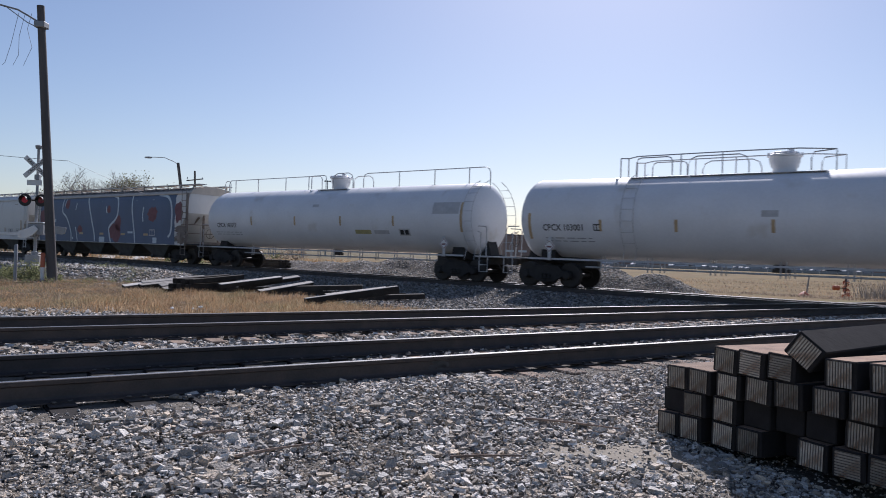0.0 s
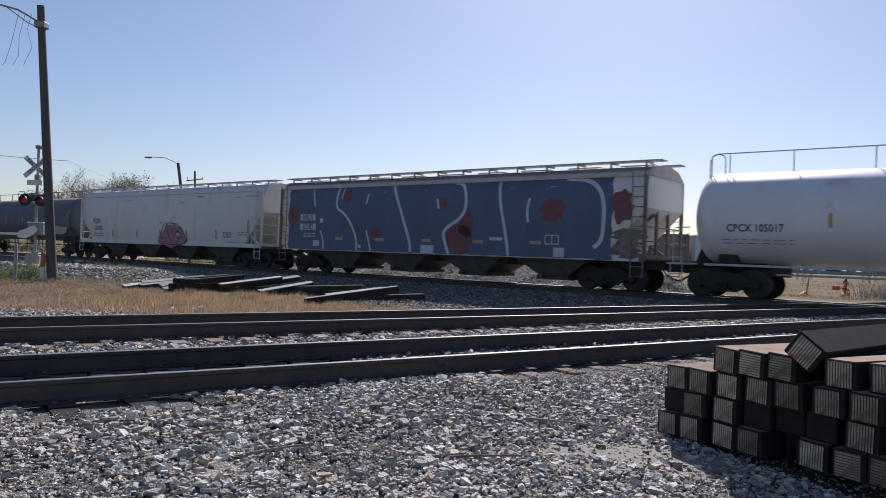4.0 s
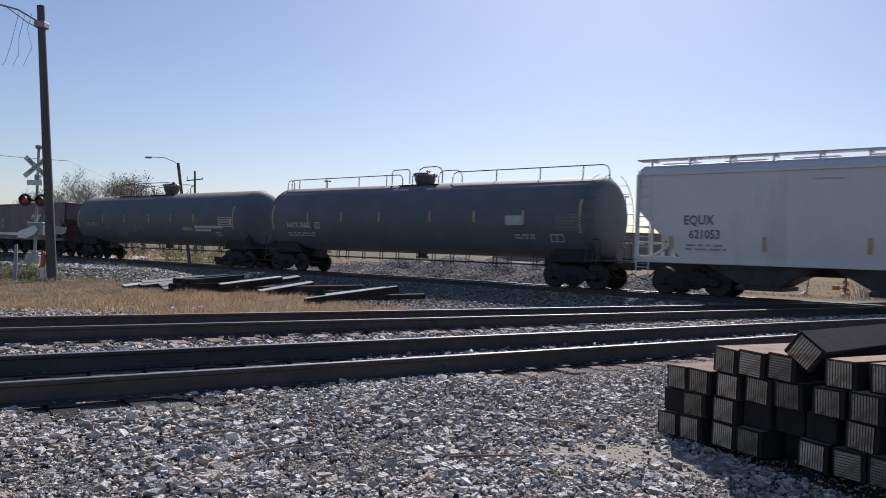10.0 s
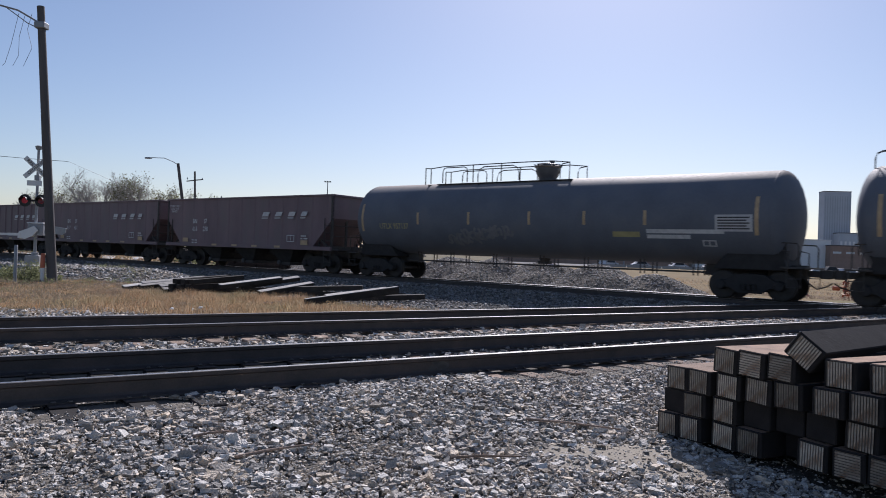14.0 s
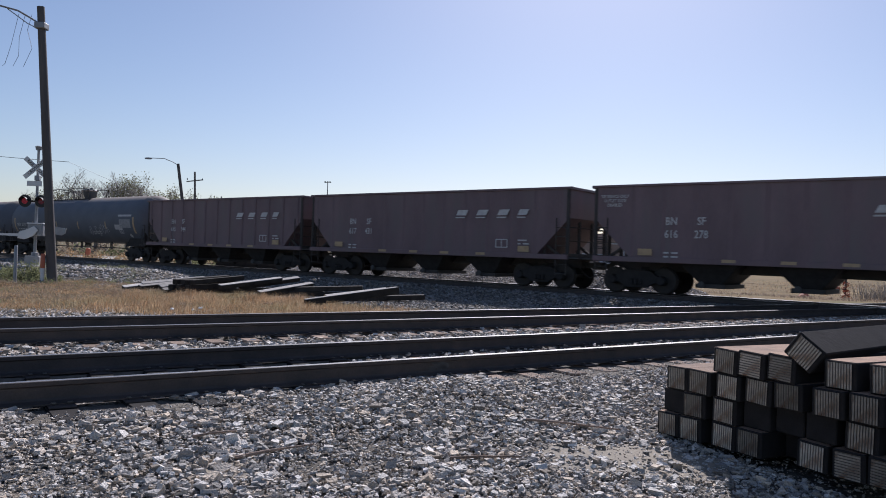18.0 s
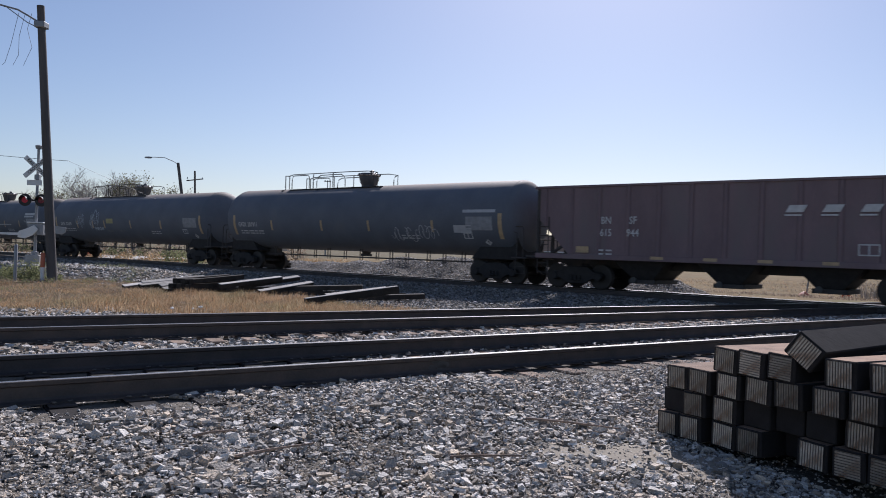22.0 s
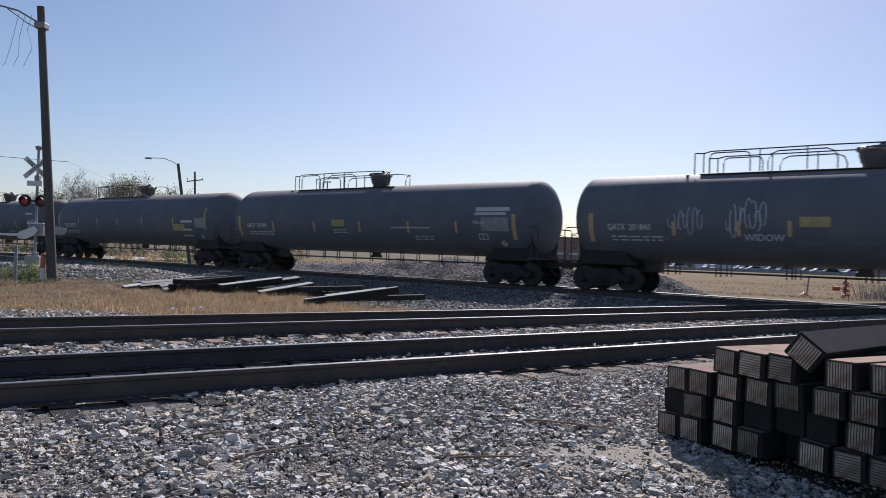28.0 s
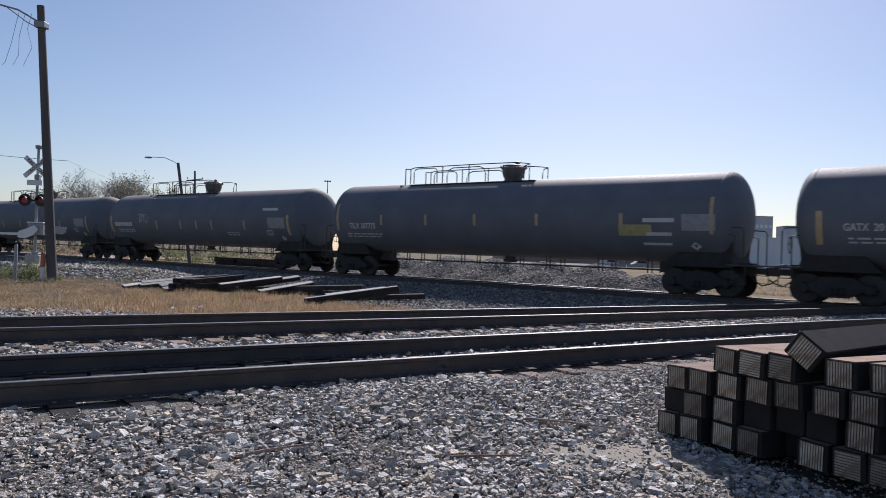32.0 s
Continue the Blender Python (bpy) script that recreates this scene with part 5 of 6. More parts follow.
def verge_gravel():
    """Pale stones spilt along the edge of the grass."""
    rng = np.random.default_rng(19)
    n = 9000
    p, s = rng.uniform(16.6, 20.2, n), rng.uniform(-8, 6.5, n)
    keep = rng.uniform(0, 1, n) < np.interp(p, (19.0, 20.2), (1, .05)) * np.interp(s, (3.5, 6.5), (1, .1))
    p, s = p[keep], s[keep]
    x, y = D2.x * s + N2.x * p, D2.y * s + N2.y * p
    size = rng.lognormal(math.log(.04), .35, len(p)).clip(.018, .09)
    z = np.array([ground_z(a, b) for a, b in zip(x, y)]) + size * .3
    tagged(new("gravel", stones_mesh("verge_gravel", np.stack([x, y, z], 1), size, 20, 8, M["stone"])), "pale stones spilt along the edge of the grass", "gravel", kind="stuff")


near_gravel()
verge_gravel()
outer_gravel()
pebbles()
crib_gravel()
far_gravel()


def heap(s, lat, h, rs, rl, seed):
    """A tipped heap of crushed stone: a rough mound covered with stones."""
    rng = np.random.default_rng(seed)
    hp = empty("gravel_heap", pose(*on1(s, lat, -.58), 0, 0, RZ1), "tipped heap of grey crushed stone behind the track", "gravel heap", "gravel heaps behind the track")

    def hz(x, y):
        w = .22 * noise.noise(Vector((x * .45, y * .45, seed + 3)))
        r = math.hypot(x / rs, y / rl) * (1 + w)
        return h * (math.cos(math.pi * min(1.0, r)) * .5 + .5) ** .8 + .12 * noise.noise(Vector((x * .9, y * .9, seed))) * (r < 1.05)
    sh = Shape()
    rings = []
    for k in range(13):
        r = 1.1 - 1.1 * k / 12
        rings.append([(rs * r * math.cos(a), rl * r * math.sin(a), hz(rs * r * math.cos(a), rl * r * math.sin(a)) - (.05 if k == 0 else 0)) for a in (2 * math.pi * i / 36 for i in range(36))])
    sh.loft(rings, caps=False)
    part("mound", sh, M["bed"], hp, smooth=True)
    n = int(620 * rs * rl)
    r, a = np.sqrt(rng.uniform(0, 1.15, n)), rng.uniform(0, 6.283, n)
    x, y = rs * r * np.cos(a), rl * r * np.sin(a)
    z = np.array([hz(p, q) for p, q in zip(x, y)]) + .012
    size = rng.lognormal(math.log(.033), .4, n).clip(.016, .1)
    me = stones_mesh("crushed_stone", np.stack([x, y, z], 1), size, seed + 50, 8, M["stone_dark"])
    ob = part("crushed_stone", me, None, hp)
    ob["kind"] = "stuff"


for k, (s, lat, h, rs, rl) in enumerate([(-45, 13, .7, 3.4, 2.6), (-40.5, 12, .8, 3.7, 2.8), (-36, 11, 1.0, 3.6, 2.7), (-32, 10.5, 1.35, 3.7, 2.8), (-28.5, 11, 1.5, 3.7, 2.8), (-25, 10.5, 1.5, 3.5, 2.7),
                                         (-21.5, 10.8, 1.4, 3.3, 2.6), (-18.3, 10.8, 1.4, 3.3, 2.6), (-15.6, 11.3, 1.0, 2.6, 2.2), (-23, 13, 1.35, 3.7, 2.8), (-30, 14, 1.4, 2.8, 2.4)]):
    heap(s, lat, h, rs * 1.1, rl * 1.5, 20 + k)

# sandy fines showing between the stones near the timbers
for cx, cy, rx, ry in ((1.45, 5.5, .9, .5), (-1.33, 4.7, .3, .2)):
    rings = []
    for k in range(5):
        r = 1 - k / 4
        rings.append([(cx + rx * r * math.cos(a) * (1 + .15 * math.sin(3 * a + cx)), cy + ry * r * math.sin(a) * (1 + .12 * math.cos(5 * a))) for a in (2 * math.pi * i / 40 for i in range(40))])
    rings = [[(x, y, bed2_z(N2.x * x + N2.y * y) + .025 - .04 * (k == 0)) for x, y in ring] for k, ring in enumerate(rings)]
    tagged(part("sand_patch", Shape().loft(rings, caps=False), M["sand"], smooth=True), "pale sandy fines showing between the stones", "sand", kind="structure")


# ---- stacked timbers ----
def timber_mesh(L=2.6, w=.229, h=.19, ribs=True):
    sh = Shape().box(0, L, -w / 2, w / 2, 0, h)
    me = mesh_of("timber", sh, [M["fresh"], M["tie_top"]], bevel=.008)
    # sunlight on the tops and shade on the sides are put into the colours
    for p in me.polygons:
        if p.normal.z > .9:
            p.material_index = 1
    return me


def end_plate_mesh(w=.176, h=.166, n=9, level=False):
    """A ribbed end: pale ridges with dark grooves between."""
    a, b = (h, w) if level else (w, h)
    prof, mi = [(-a / 2, .004)], []
    for k in range(n):
        u = -a / 2 + a * k / n
        prof += [(u + a / n * .56, .004), (u + a / n * .64, -.003), (u + a / n * .88, -.003), (u + a / n * .98, .004)]
        mi += [0, 1, 1, 1]
    sh = Shape()
    if level:
        sh.loft([[(-d, q, u) for u, d in prof] for q in (-b / 2, b / 2)], close=False)
    else:
        sh.loft([[(-d, u, q) for u, d in prof] for q in (-b / 2, b / 2)], close=False)
    sh.n = mi
    return mesh_of("end_plate", sh, [M["tie_end"], M["tie_groove"]])


TIMBER_ME, PLATE_ME, PLATE_LEVEL_ME = timber_mesh(), end_plate_mesh(), end_plate_mesh(level=True)


def timber(m, plate=1, tilt=0.0):
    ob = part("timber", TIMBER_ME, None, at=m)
    tagged(ob, "black creosoted railway tie with ribbed end, in a stack", "railway tie", "stacked ties beside the track")
    if plate:
        part("end_plate", PLATE_ME if plate == 1 else PLATE_LEVEL_ME, None, ob, "pale ribbed end plate", at=pose(-.006, 0, .095, tilt))
    return ob


def stack():
    """Four uneven layers of ties and one rolled on top."""
    rnd = random.Random(4)
    turn = 90 - PILE_AZ
    z0 = -.33
    layers = [
        [(.0, 0, 1), (.235, .0, 1), (.54, .0, 1), (.79, 0, 1), (1.03, .25, 0), (1.27, .02, 1), (1.55, 0, 2), (1.79, 0, 2), (2.05, .1, 1)],
        [(.02, .03, 0), (.26, .0, 1), (.545, .0, 1), (.8, .05, 0), (1.04, .1, 0), (1.3, .08, 0), (1.61, .04, 1), (1.86, .1, 0), (2.1, .1, 1)],
        [(.065, .0, 1), (.31, .0, 1), (.585, .0, 1), (.845, .0, 1), (1.095, .02, 1), (1.41, -.02, 1), (1.66, .0, 1), (1.92, .05, 1)],
        [(.56, -.02, 1), (.80, -.02, 2), (1.035, .0, 2), (1.46, .02, 1), (1.76, .05, 1), (2.0, .1, 1)],
    ]
    for k, row in enumerate(layers):
        for e, a, plate in row:
            at = PILE_AT + PE * (e + .115) + PA * (a + rnd.uniform(-.015, .015))
            timber(pose(at.x, at.y, z0 + k * .192 + .035 * e, rnd.uniform(-2.5, 2.5), 0, turn + rnd.uniform(-1.2, 1.2)), plate)
    at = PILE_AT + PE * 1.27 + PA * .0
    top = timber(pose(at.x, at.y, z0 + 4 * .192 - .005, 36, 0, 90 - 50), 1)
    top.data = mesh_of("timber", Shape().box(0, 2.6, -.115, .115, 0, .19), M["fresh"], bevel=.008)


stack()


def timber_with_top(L, w, h, top):
    """A tie with its own colour on top: tie_pale paints sunlight on pale wood."""
    me = mesh_of("old_timber", Shape().box(0, L, -w / 2, w / 2, 0, h), [M["tie"], top], bevel=.012)
    for p in me.polygons:
        if p.normal.z > .5:
            p.material_index = 1
    return me


OLD_ME, DARK_ME = timber_with_top(2.5, .2, .15, M["tie_pale"]), timber_with_top(2.5, .21, .16, M["tie"])


def loose_timbers():
    """Weathered ties thrown down in the grass across the tracks."""
    spots = [(-11.15, 26.3, 52, 1, .0), (-10.45, 26.0, 56, 1, .06), (-10.4, 26.9, 50, 0, 0), (-9.65, 25.7, 55, 1, .1), (-9.35, 25.2, 52, 1, .02), (-7.45, 25.2, 48, 1, .22), (-9.0, 24.9, 64, 0, .0), (-8.75, 24.8, 63, 0, .0), (-8.45, 24.7, 66, 0, 0), (-9.0, 24.95, 64, 0, .17), (-8.7, 24.85, 62, 0, .17), (-8.4, 24.8, 65, 0, .17), (-8.0, 26.4, 14, 0, .0), (-10.75, 26.9, 47, 1, .12), (-6.95, 25.9, 48, 1, .2), (-6.15, 25.3, 55, 1, .04), (-6.0, 25.6, 50, 0, .0), (-5.6, 26.3, 10, 0, .0), (-5.3, 26.6, 4, 0, .14), (-3.85, 25.0, 40, 1, 0), (-3.7, 25.7, 8, 0, .0), (-3.0, 24.6, 12, 0, 0), (-8.9, 25.05, 63, 0, 0.34), (-8.6, 24.95, 65, 0, 0.34), (-8.3, 24.9, 64, 0, 0.34)]
    rnd = random.Random(9)
    for x, y, rz, pale, up in spots:
        ob = part("timber", OLD_ME if pale else DARK_ME, None,
                  at=pose(x, y, -.53 + up, rnd.uniform(10, 26) if pale else rnd.uniform(-5, 5), rnd.uniform(-7, -4) if pale else rnd.uniform(-3, 0), rz))
        tagged(ob, "weathered grey tie thrown down in the grass" if pale else "black creosoted tie lying in the grass", "railway tie", "ties lying in the grass")
    long = part("timber", timber_with_top(2.9, .24, .22, M["tie_pale"]), None, at=pose(-3.95, 21.9, -.55, 0, -8, 24))
    tagged(long, "long black creosoted timber lying by the grass", "railway tie", "ties lying in the grass")


loose_timbers()


def far_stack():
    rnd = random.Random(12)
    for j in range(3):
        for k in range(4):
            for i in range(4 - (k == 3)):
                at = on1(-50.5 + 2.75 * j + rnd.uniform(-.15, .15), 10.2 + .26 * i, -.56 + .2 * k)
                ob = part("timber", FAR_ME, None, at=pose(*at, 0, 0, RZ1 + rnd.uniform(-1, 1)))
                tagged(ob, "black creosoted tie in a stack behind the track", "railway tie", "stacked ties behind the track")


FAR_ME = mesh_of("stacked_timber", Shape().box(-1.3, 1.3, -.12, .12, 0, .19), M["tie"], bevel=.012)
far_stack()


# ---- poles, signal and wires ----
def wooden_pole(base, top, r0, r1, label):
    po = empty("utility_pole", Matrix.Translation(base), label, "pole")
    v = Vector(top) - Vector(base)
    part("post", Shape().tube([v * (k / 10) for k in range(-1, 11)], r0, 14, r1), M["pole"], po, smooth=True)
    return po, v


pole, v = wooden_pole((-14.79, 28.55, -.5), (-15.63, 28.55, 10.0), .185, .135, "tall dark leaning timber pole with a lamp arm")
armpts = [v * .94 + Vector(o) for o in ((0, -.1, -.05), (-.35, -.15, .16), (-.8, -.2, .4), (-1.5, -.25, .56), (-2.6, -.3, .62))]
part("lamp_arm", Shape().tube(armpts, .035, 8), M["galv"], pole, "curved grey lamp arm", smooth=True)
part("arm_brace", Shape().tube([v * .915, v * .915 + Vector((-.5, -.1, .22)), v * .94 + Vector((-1.2, -.2, .46))], .02, 6), M["galv"], pole, smooth=True)
part("arm_clamp", Shape().box(-.2, .2, -.2, .2, -.12, .12, Matrix.Translation(v * .93)), M["galv"], pole, bevel=.03)
for k in range(3):
    p0 = v * .96
    part("loose_wire", Shape().tube([p0 + Vector((-.3 - .25 * k, -.1, .1)), p0 + Vector((-.45 - .3 * k, -.1, -.5 - .3 * k)), p0 + Vector((-.25 - .5 * k, -.1, -1.2 - .3 * k)), p0 + Vector((-.55 - .4 * k, -.1, -1.9))], .007, 4), M["wire"], pole)
mk = empty("marker_post", pose(-15.05, 28.3, -.55), "orange and white plastic marker post at the pole's foot", "marker post")
part("tube", Shape().lathe([(0, .075), (.62, .075)], "z", 12), M["sign_white"], mk, smooth=True)
part("cap", Shape().lathe([(.62, .08), (1.12, .08), (1.17, .05)], "z", 12), M["orange"], mk, "orange cap", smooth=True)
wp = empty("marker_post", pose(-15.9, 28.0, -.55), "thin pale metal post in the weeds", "marker post")
part("tube", Shape().lathe([(0, .06), (1.42, .06), (1.45, .04)], "z", 10), M["galv"], wp, smooth=True)


def signal():
    sg = empty("crossing_signal", pose(-20.08, 37.0, -.45, 0, 0, 4), "crossing signal with crossbuck, twin red lamps and gate arm drive", "railway signal")
    part("foundation", Shape().box(-.35, .35, -.35, .35, 0, .8, c=.05), M["concrete"], sg, bevel=.03)
    part("mast", Shape().lathe([(.78, .16), (.95, .16), (.97, .075), (6.0, .06)], "z", 14), M["galv"], sg, smooth=True)
    part("bell", Shape().lathe([(6.0, .06), (6.02, .13), (6.18, .16), (6.22, .08)], "z", 14), M["galv"], sg, smooth=True)
    for a, word in ((42, "CROSSING"), (-42, "RAIL  ROAD")):
        y = -.14 if a > 0 else -.11
        bl = part("crossbuck_blade", Shape().box(-.72, .72, -.012, .012, -.12, .12), M["sign_white"], sg, "white crossbuck blade", at=pose(-.04, y, 5.12) @ pose(0, 0, 0, 0, -a, 0), bevel=.01)
        me = lettering(word, .2, .004)
        me.materials.append(M["mark_black"])
        part("sign_words", me, None, bl, at=pose(0, -.017, 0))
    part("sign_plate", Shape().box(-.36, .36, -.012, .012, -.13, .13), M["sign_white"], sg, at=pose(-.1, -.1, 4.35), bevel=.01)
    part("junction_box", Shape().box(-.12, .12, -.12, .12, 4.5, 4.75, c=.03), M["galv"], sg, bevel=.01)
    part("lamp_bar", Shape().tube([(-.57, -.12, 3.48), (.58, -.12, 3.48)], .045, 8), M["signal_black"], sg, smooth=True)
    for x, lit in ((-.44, True), (.33, False)):
        ln = part("lamp", Shape().lathe([(-.16, .3), (-.14, .31), (-.12, .3), (0, .17), (.1, .16), (.14, .1)], "y", 24), M["signal_black"], sg, "round black lamp background", at=pose(x, -.12, 3.48), smooth=True)
        part("lens", Shape().lathe([(-.17, .06), (-.19, .12), (-.165, .15), (-.14, .15)], "y", 18), M["lamp_red"] if lit else M["red_lens"], ln, "bright red lens" if lit else "dim red lens", smooth=True)
        hood = Shape()
        for k in range(7):
            a0, a1 = math.pi * (k / 7), math.pi * ((k + 1) / 7)
            q = [(.19 * math.cos(a0), .19 * math.sin(a0)), (.19 * math.cos(a1), .19 * math.sin(a1))]
            hood.add([(q[0][0], -.16, q[0][1]), (q[1][0], -.16, q[1][1]), (q[1][0], -.42, q[1][1]), (q[0][0], -.42, q[0][1])], [(0, 1, 2, 3)])
        part("hood", hood, M["signal_black"], ln)
    dv = part("gate_drive", Shape().box(-.28, .45, -.32, .3, 1.78, 2.36, c=.06), M["galv"], sg, "pale gate arm drive box", bevel=.03)
    part("drive_lid", Shape().box(-.31, .48, -.35, .33, 2.36, 2.42, c=.06), M["sign_white"], dv, bevel=.01)
    part("arm_bracket", Shape().prism([(-.66, 1.64), (-.32, 1.6), (.05, 1.76), (.3, 2.05), (.1, 2.25), (-.2, 2.1), (-.6, 1.95)], -.44, -.36), M["sign_white"], dv, "pale arm bracket", bevel=.015)
    part("counterweight", Shape().prism([(.6, 2.1), (.95, 2.28), (1.62, 2.18), (1.58, 1.95), (1.4, 1.84), (.9, 1.92), (.6, 1.86)], -.42, -.34), M["galv"], sg, "grey counterweight plates", bevel=.01)
    arm = part("gate_arm", Shape().box(-1.1, -.5, -.46, -.42, 1.74, 1.87), M["sign_white"], sg, "lowered gate arm in red and white")
    for k in range(9):
        x = -1.1 - .42 * k
        part("arm_stripe", Shape().box(x - .42, x, -.46, -.42, 1.75 - .004 * k, 1.86 - .006 * k), M["mark_red"] if k % 2 else M["sign_white"], arm)


signal()

lamp, v = wooden_pole((-21.6, 64.35, -.6), (-22.95, 64.35, 8.1), .16, .12, "leaning timber street lamp pole")
tagged(lamp, "leaning timber pole carrying a street lamp", "street lamp")
lamp.name = "street_lamp"
part("arm", Shape().tube([v * .985, v + Vector((-.4, 0, .12)), v + Vector((-1.2, 0, .42)), v + Vector((-2.3, 0, .42))], .03, 8), M["galv"], lamp, smooth=True)
part("head", Shape().lathe([(-.02, .04), (.05, .07), (.35, .09), (.55, .07), (.62, .03)], "x", 12, tuple(v + Vector((-2.85, 0, .38)))), M["galv"], lamp, smooth=True)

up, v = wooden_pole((-29.6, 90, -.6), (-30.05, 90, 10.0), .15, .11, "far timber pole with a crossarm and insulators")
part("crossarm", Shape().box(-1.0, 1.0, -.05, .05, -.06, .06, Matrix.Translation(v * .9) @ pose(0, 0, 0, 0, -8, 0)), M["pole"], up)
for x in (-.9, .0, .9):
    part("insulator", Shape().lathe([(0, .03), (.1, .07), (.2, .05), (.26, .02)], "z", 8, tuple(v * .9 + Vector((x, 0, .06)))), M["galv"], up, smooth=True)
up2, v = wooden_pole((-44.5, 150, -.6), (-44.6, 150, 11.2), .16, .11, "distant timber pole beyond the trees")
part("crossarm", Shape().box(-.9, .9, -.05, .05, -.06, .06, Matrix.Translation(v * .92)), M["pole"], up2)

for x, y, z in ((-31.3, 200, 19.8), (48.2, 200, 18.4)):
    mst = empty("light_mast", pose(x, y, -.6), "distant tall steel light mast", "light mast", "distant light masts")
    part("column", Shape().tube([(0, 0, 0), (0, 0, z)], .22, 8, .1), M["galv"], mst, smooth=True)
    part("head_frame", Shape().box(-.9, .9, -.1, .1, z, z + .12), M["galv"], mst)
    for k in (-1, 0, 1):
        part("floodlight", Shape().box(-.2, .2, -.2, .15, z + .12, z + .34), M["signal_black"], mst, at=pose(k * .65, 0, 0))


def wire(a, b, sag, name="overhead_wire", r=.012):
    a, b = Vector(a), Vector(b)
    pts = [a + (b - a) * (k / 16) - Vector((0, 0, sag * 4 * (k / 16) * (1 - k / 16))) for k in range(17)]
    tagged(part(name, Shape().tube(pts, r, 4), M["wire"]), "black overhead wire strung between poles", "wire", "overhead wires")


wire((-40, 40, 7.2), (-20.1, 40, 5.35), .3)
wire((-20.1, 40, 5.35), (-10.0, 60, -.2), .1, r=.007)


# ---- plants ----
def bare_tree(x, y, h, spread, seed, leaves=0):
    """A leafless tree: tapered trunk, limbs, a haze of twigs, a few leaves."""
    rnd = random.Random(seed)
    tr = empty("tree", pose(x, y, -.6), "bare winter tree with sparse leaves" if leaves else "bare grey winter tree", "tree", "trees beyond the track")
    trunk, twigs, lv = Shape(), Shape(), Shape()

    def grow(p, d, ln, r, depth):
        q = p + d * ln
        mid = p + d * ln * .5 + Vector((rnd.uniform(-1, 1), rnd.uniform(-1, 1), 0)) * ln * .08
        (trunk if depth < 2 else twigs).tube([p, mid, q] if depth < 4 else [p, q], r, 6 if depth < 2 else 3, r * .6)
        if depth == 6:
            for k in range(leaves if rnd.random() < .3 else 0):
                c = q + Vector([rnd.gauss(0, .3) for _ in range(3)])
                a, b = Vector([rnd.gauss(0, 1) for _ in range(3)]).normalized() * .12, Vector([rnd.gauss(0, 1) for _ in range(3)]).normalized() * .09
                lv.add([c - a, c + b, c + a, c - b], [(0, 1, 2, 3)])
            return
        for k in range((4, 4, 3, 3, 3, 3)[depth]):
            e = Vector((rnd.gauss(0, 1) * spread, rnd.gauss(0, 1) * spread, rnd.uniform(.1, .75)))
            grow(p + d * ln * rnd.uniform(.45, 1), (d * .8 + e * .7).normalized(), ln * rnd.uniform(.6, .78), r * .58, depth + 1)
    grow(Vector((0, 0, 0)), Vector((rnd.uniform(-.1, .1), 0, 1)).normalized(), h * .36, h * .019, 0)
    part("trunk", trunk, M["twig"], tr, smooth=True)
    part("crown", twigs, M["twig"], tr, "fine bare twigs")
    if leaves:
        part("leaves", lv, M["leaf"], tr, "sparse small leaves")


for x, y, h, sp, seed, lvs in ((-50, 102, 11.4, .8, 1, 2), (-45.5, 98, 14.6, .9, 2, 0), (-42.5, 101, 13.4, .8, 3, 0), (-39.8, 97, 11.6, .7, 4, 3), (-36.5, 100, 11.4, .7, 5, 3), (-54.5, 104, 10, .7, 6, 1), (-60, 110, 10.5, .7, 7, 0), (-33.5, 104, 9.4, .7, 8, 2)):
    bare_tree(x, y, h, sp, seed, lvs)


def blades(name, pts, h, w, lean, seed, material, label, category):
    """A stand of thin bent blades as one mesh."""
    rng = np.random.default_rng(seed)
    n = len(pts)
    a, hh, ln = rng.uniform(0, 6.283, n), h * rng.uniform(.45, 1.25, n), lean * rng.uniform(.2, 1.3, n)
    la = rng.uniform(0, 6.283, n)
    base = np.asarray(pts, float)
    hh *= np.array([.55 + 1.1 * max(0, .35 + noise.noise(Vector((p[0] * 1.3, p[1] * 1.3, 9)))) for p in pts])     # tussocks
    side = np.stack([np.cos(a), np.sin(a), np.zeros(n)], 1) * w * rng.uniform(.6, 1.4, (n, 1))
    out = np.stack([np.cos(la), np.sin(la), np.zeros(n)], 1)
    mid = base + out * (ln * .3)[:, None] + np.array([0, 0, 1.]) * (hh * .6)[:, None]
    tip = base + out * ln[:, None] + np.array([0, 0, 1.]) * hh[:, None]
    v = np.stack([base - side, base + side, mid + side * .7, mid - side * .7, tip], 1).reshape(-1, 3)
    k = np.arange(n) * 5
    f4 = np.stack([k, k + 1, k + 2, k + 3], 1).tolist()
    f3 = np.stack([k + 3, k + 2, k + 4], 1).tolist()
    me = bpy.data.meshes.new(name)
    me.from_pydata(v.tolist(), [], f4 + f3)
    me.materials.append(material)
    tagged(new(name, me), label, category, kind="stuff")


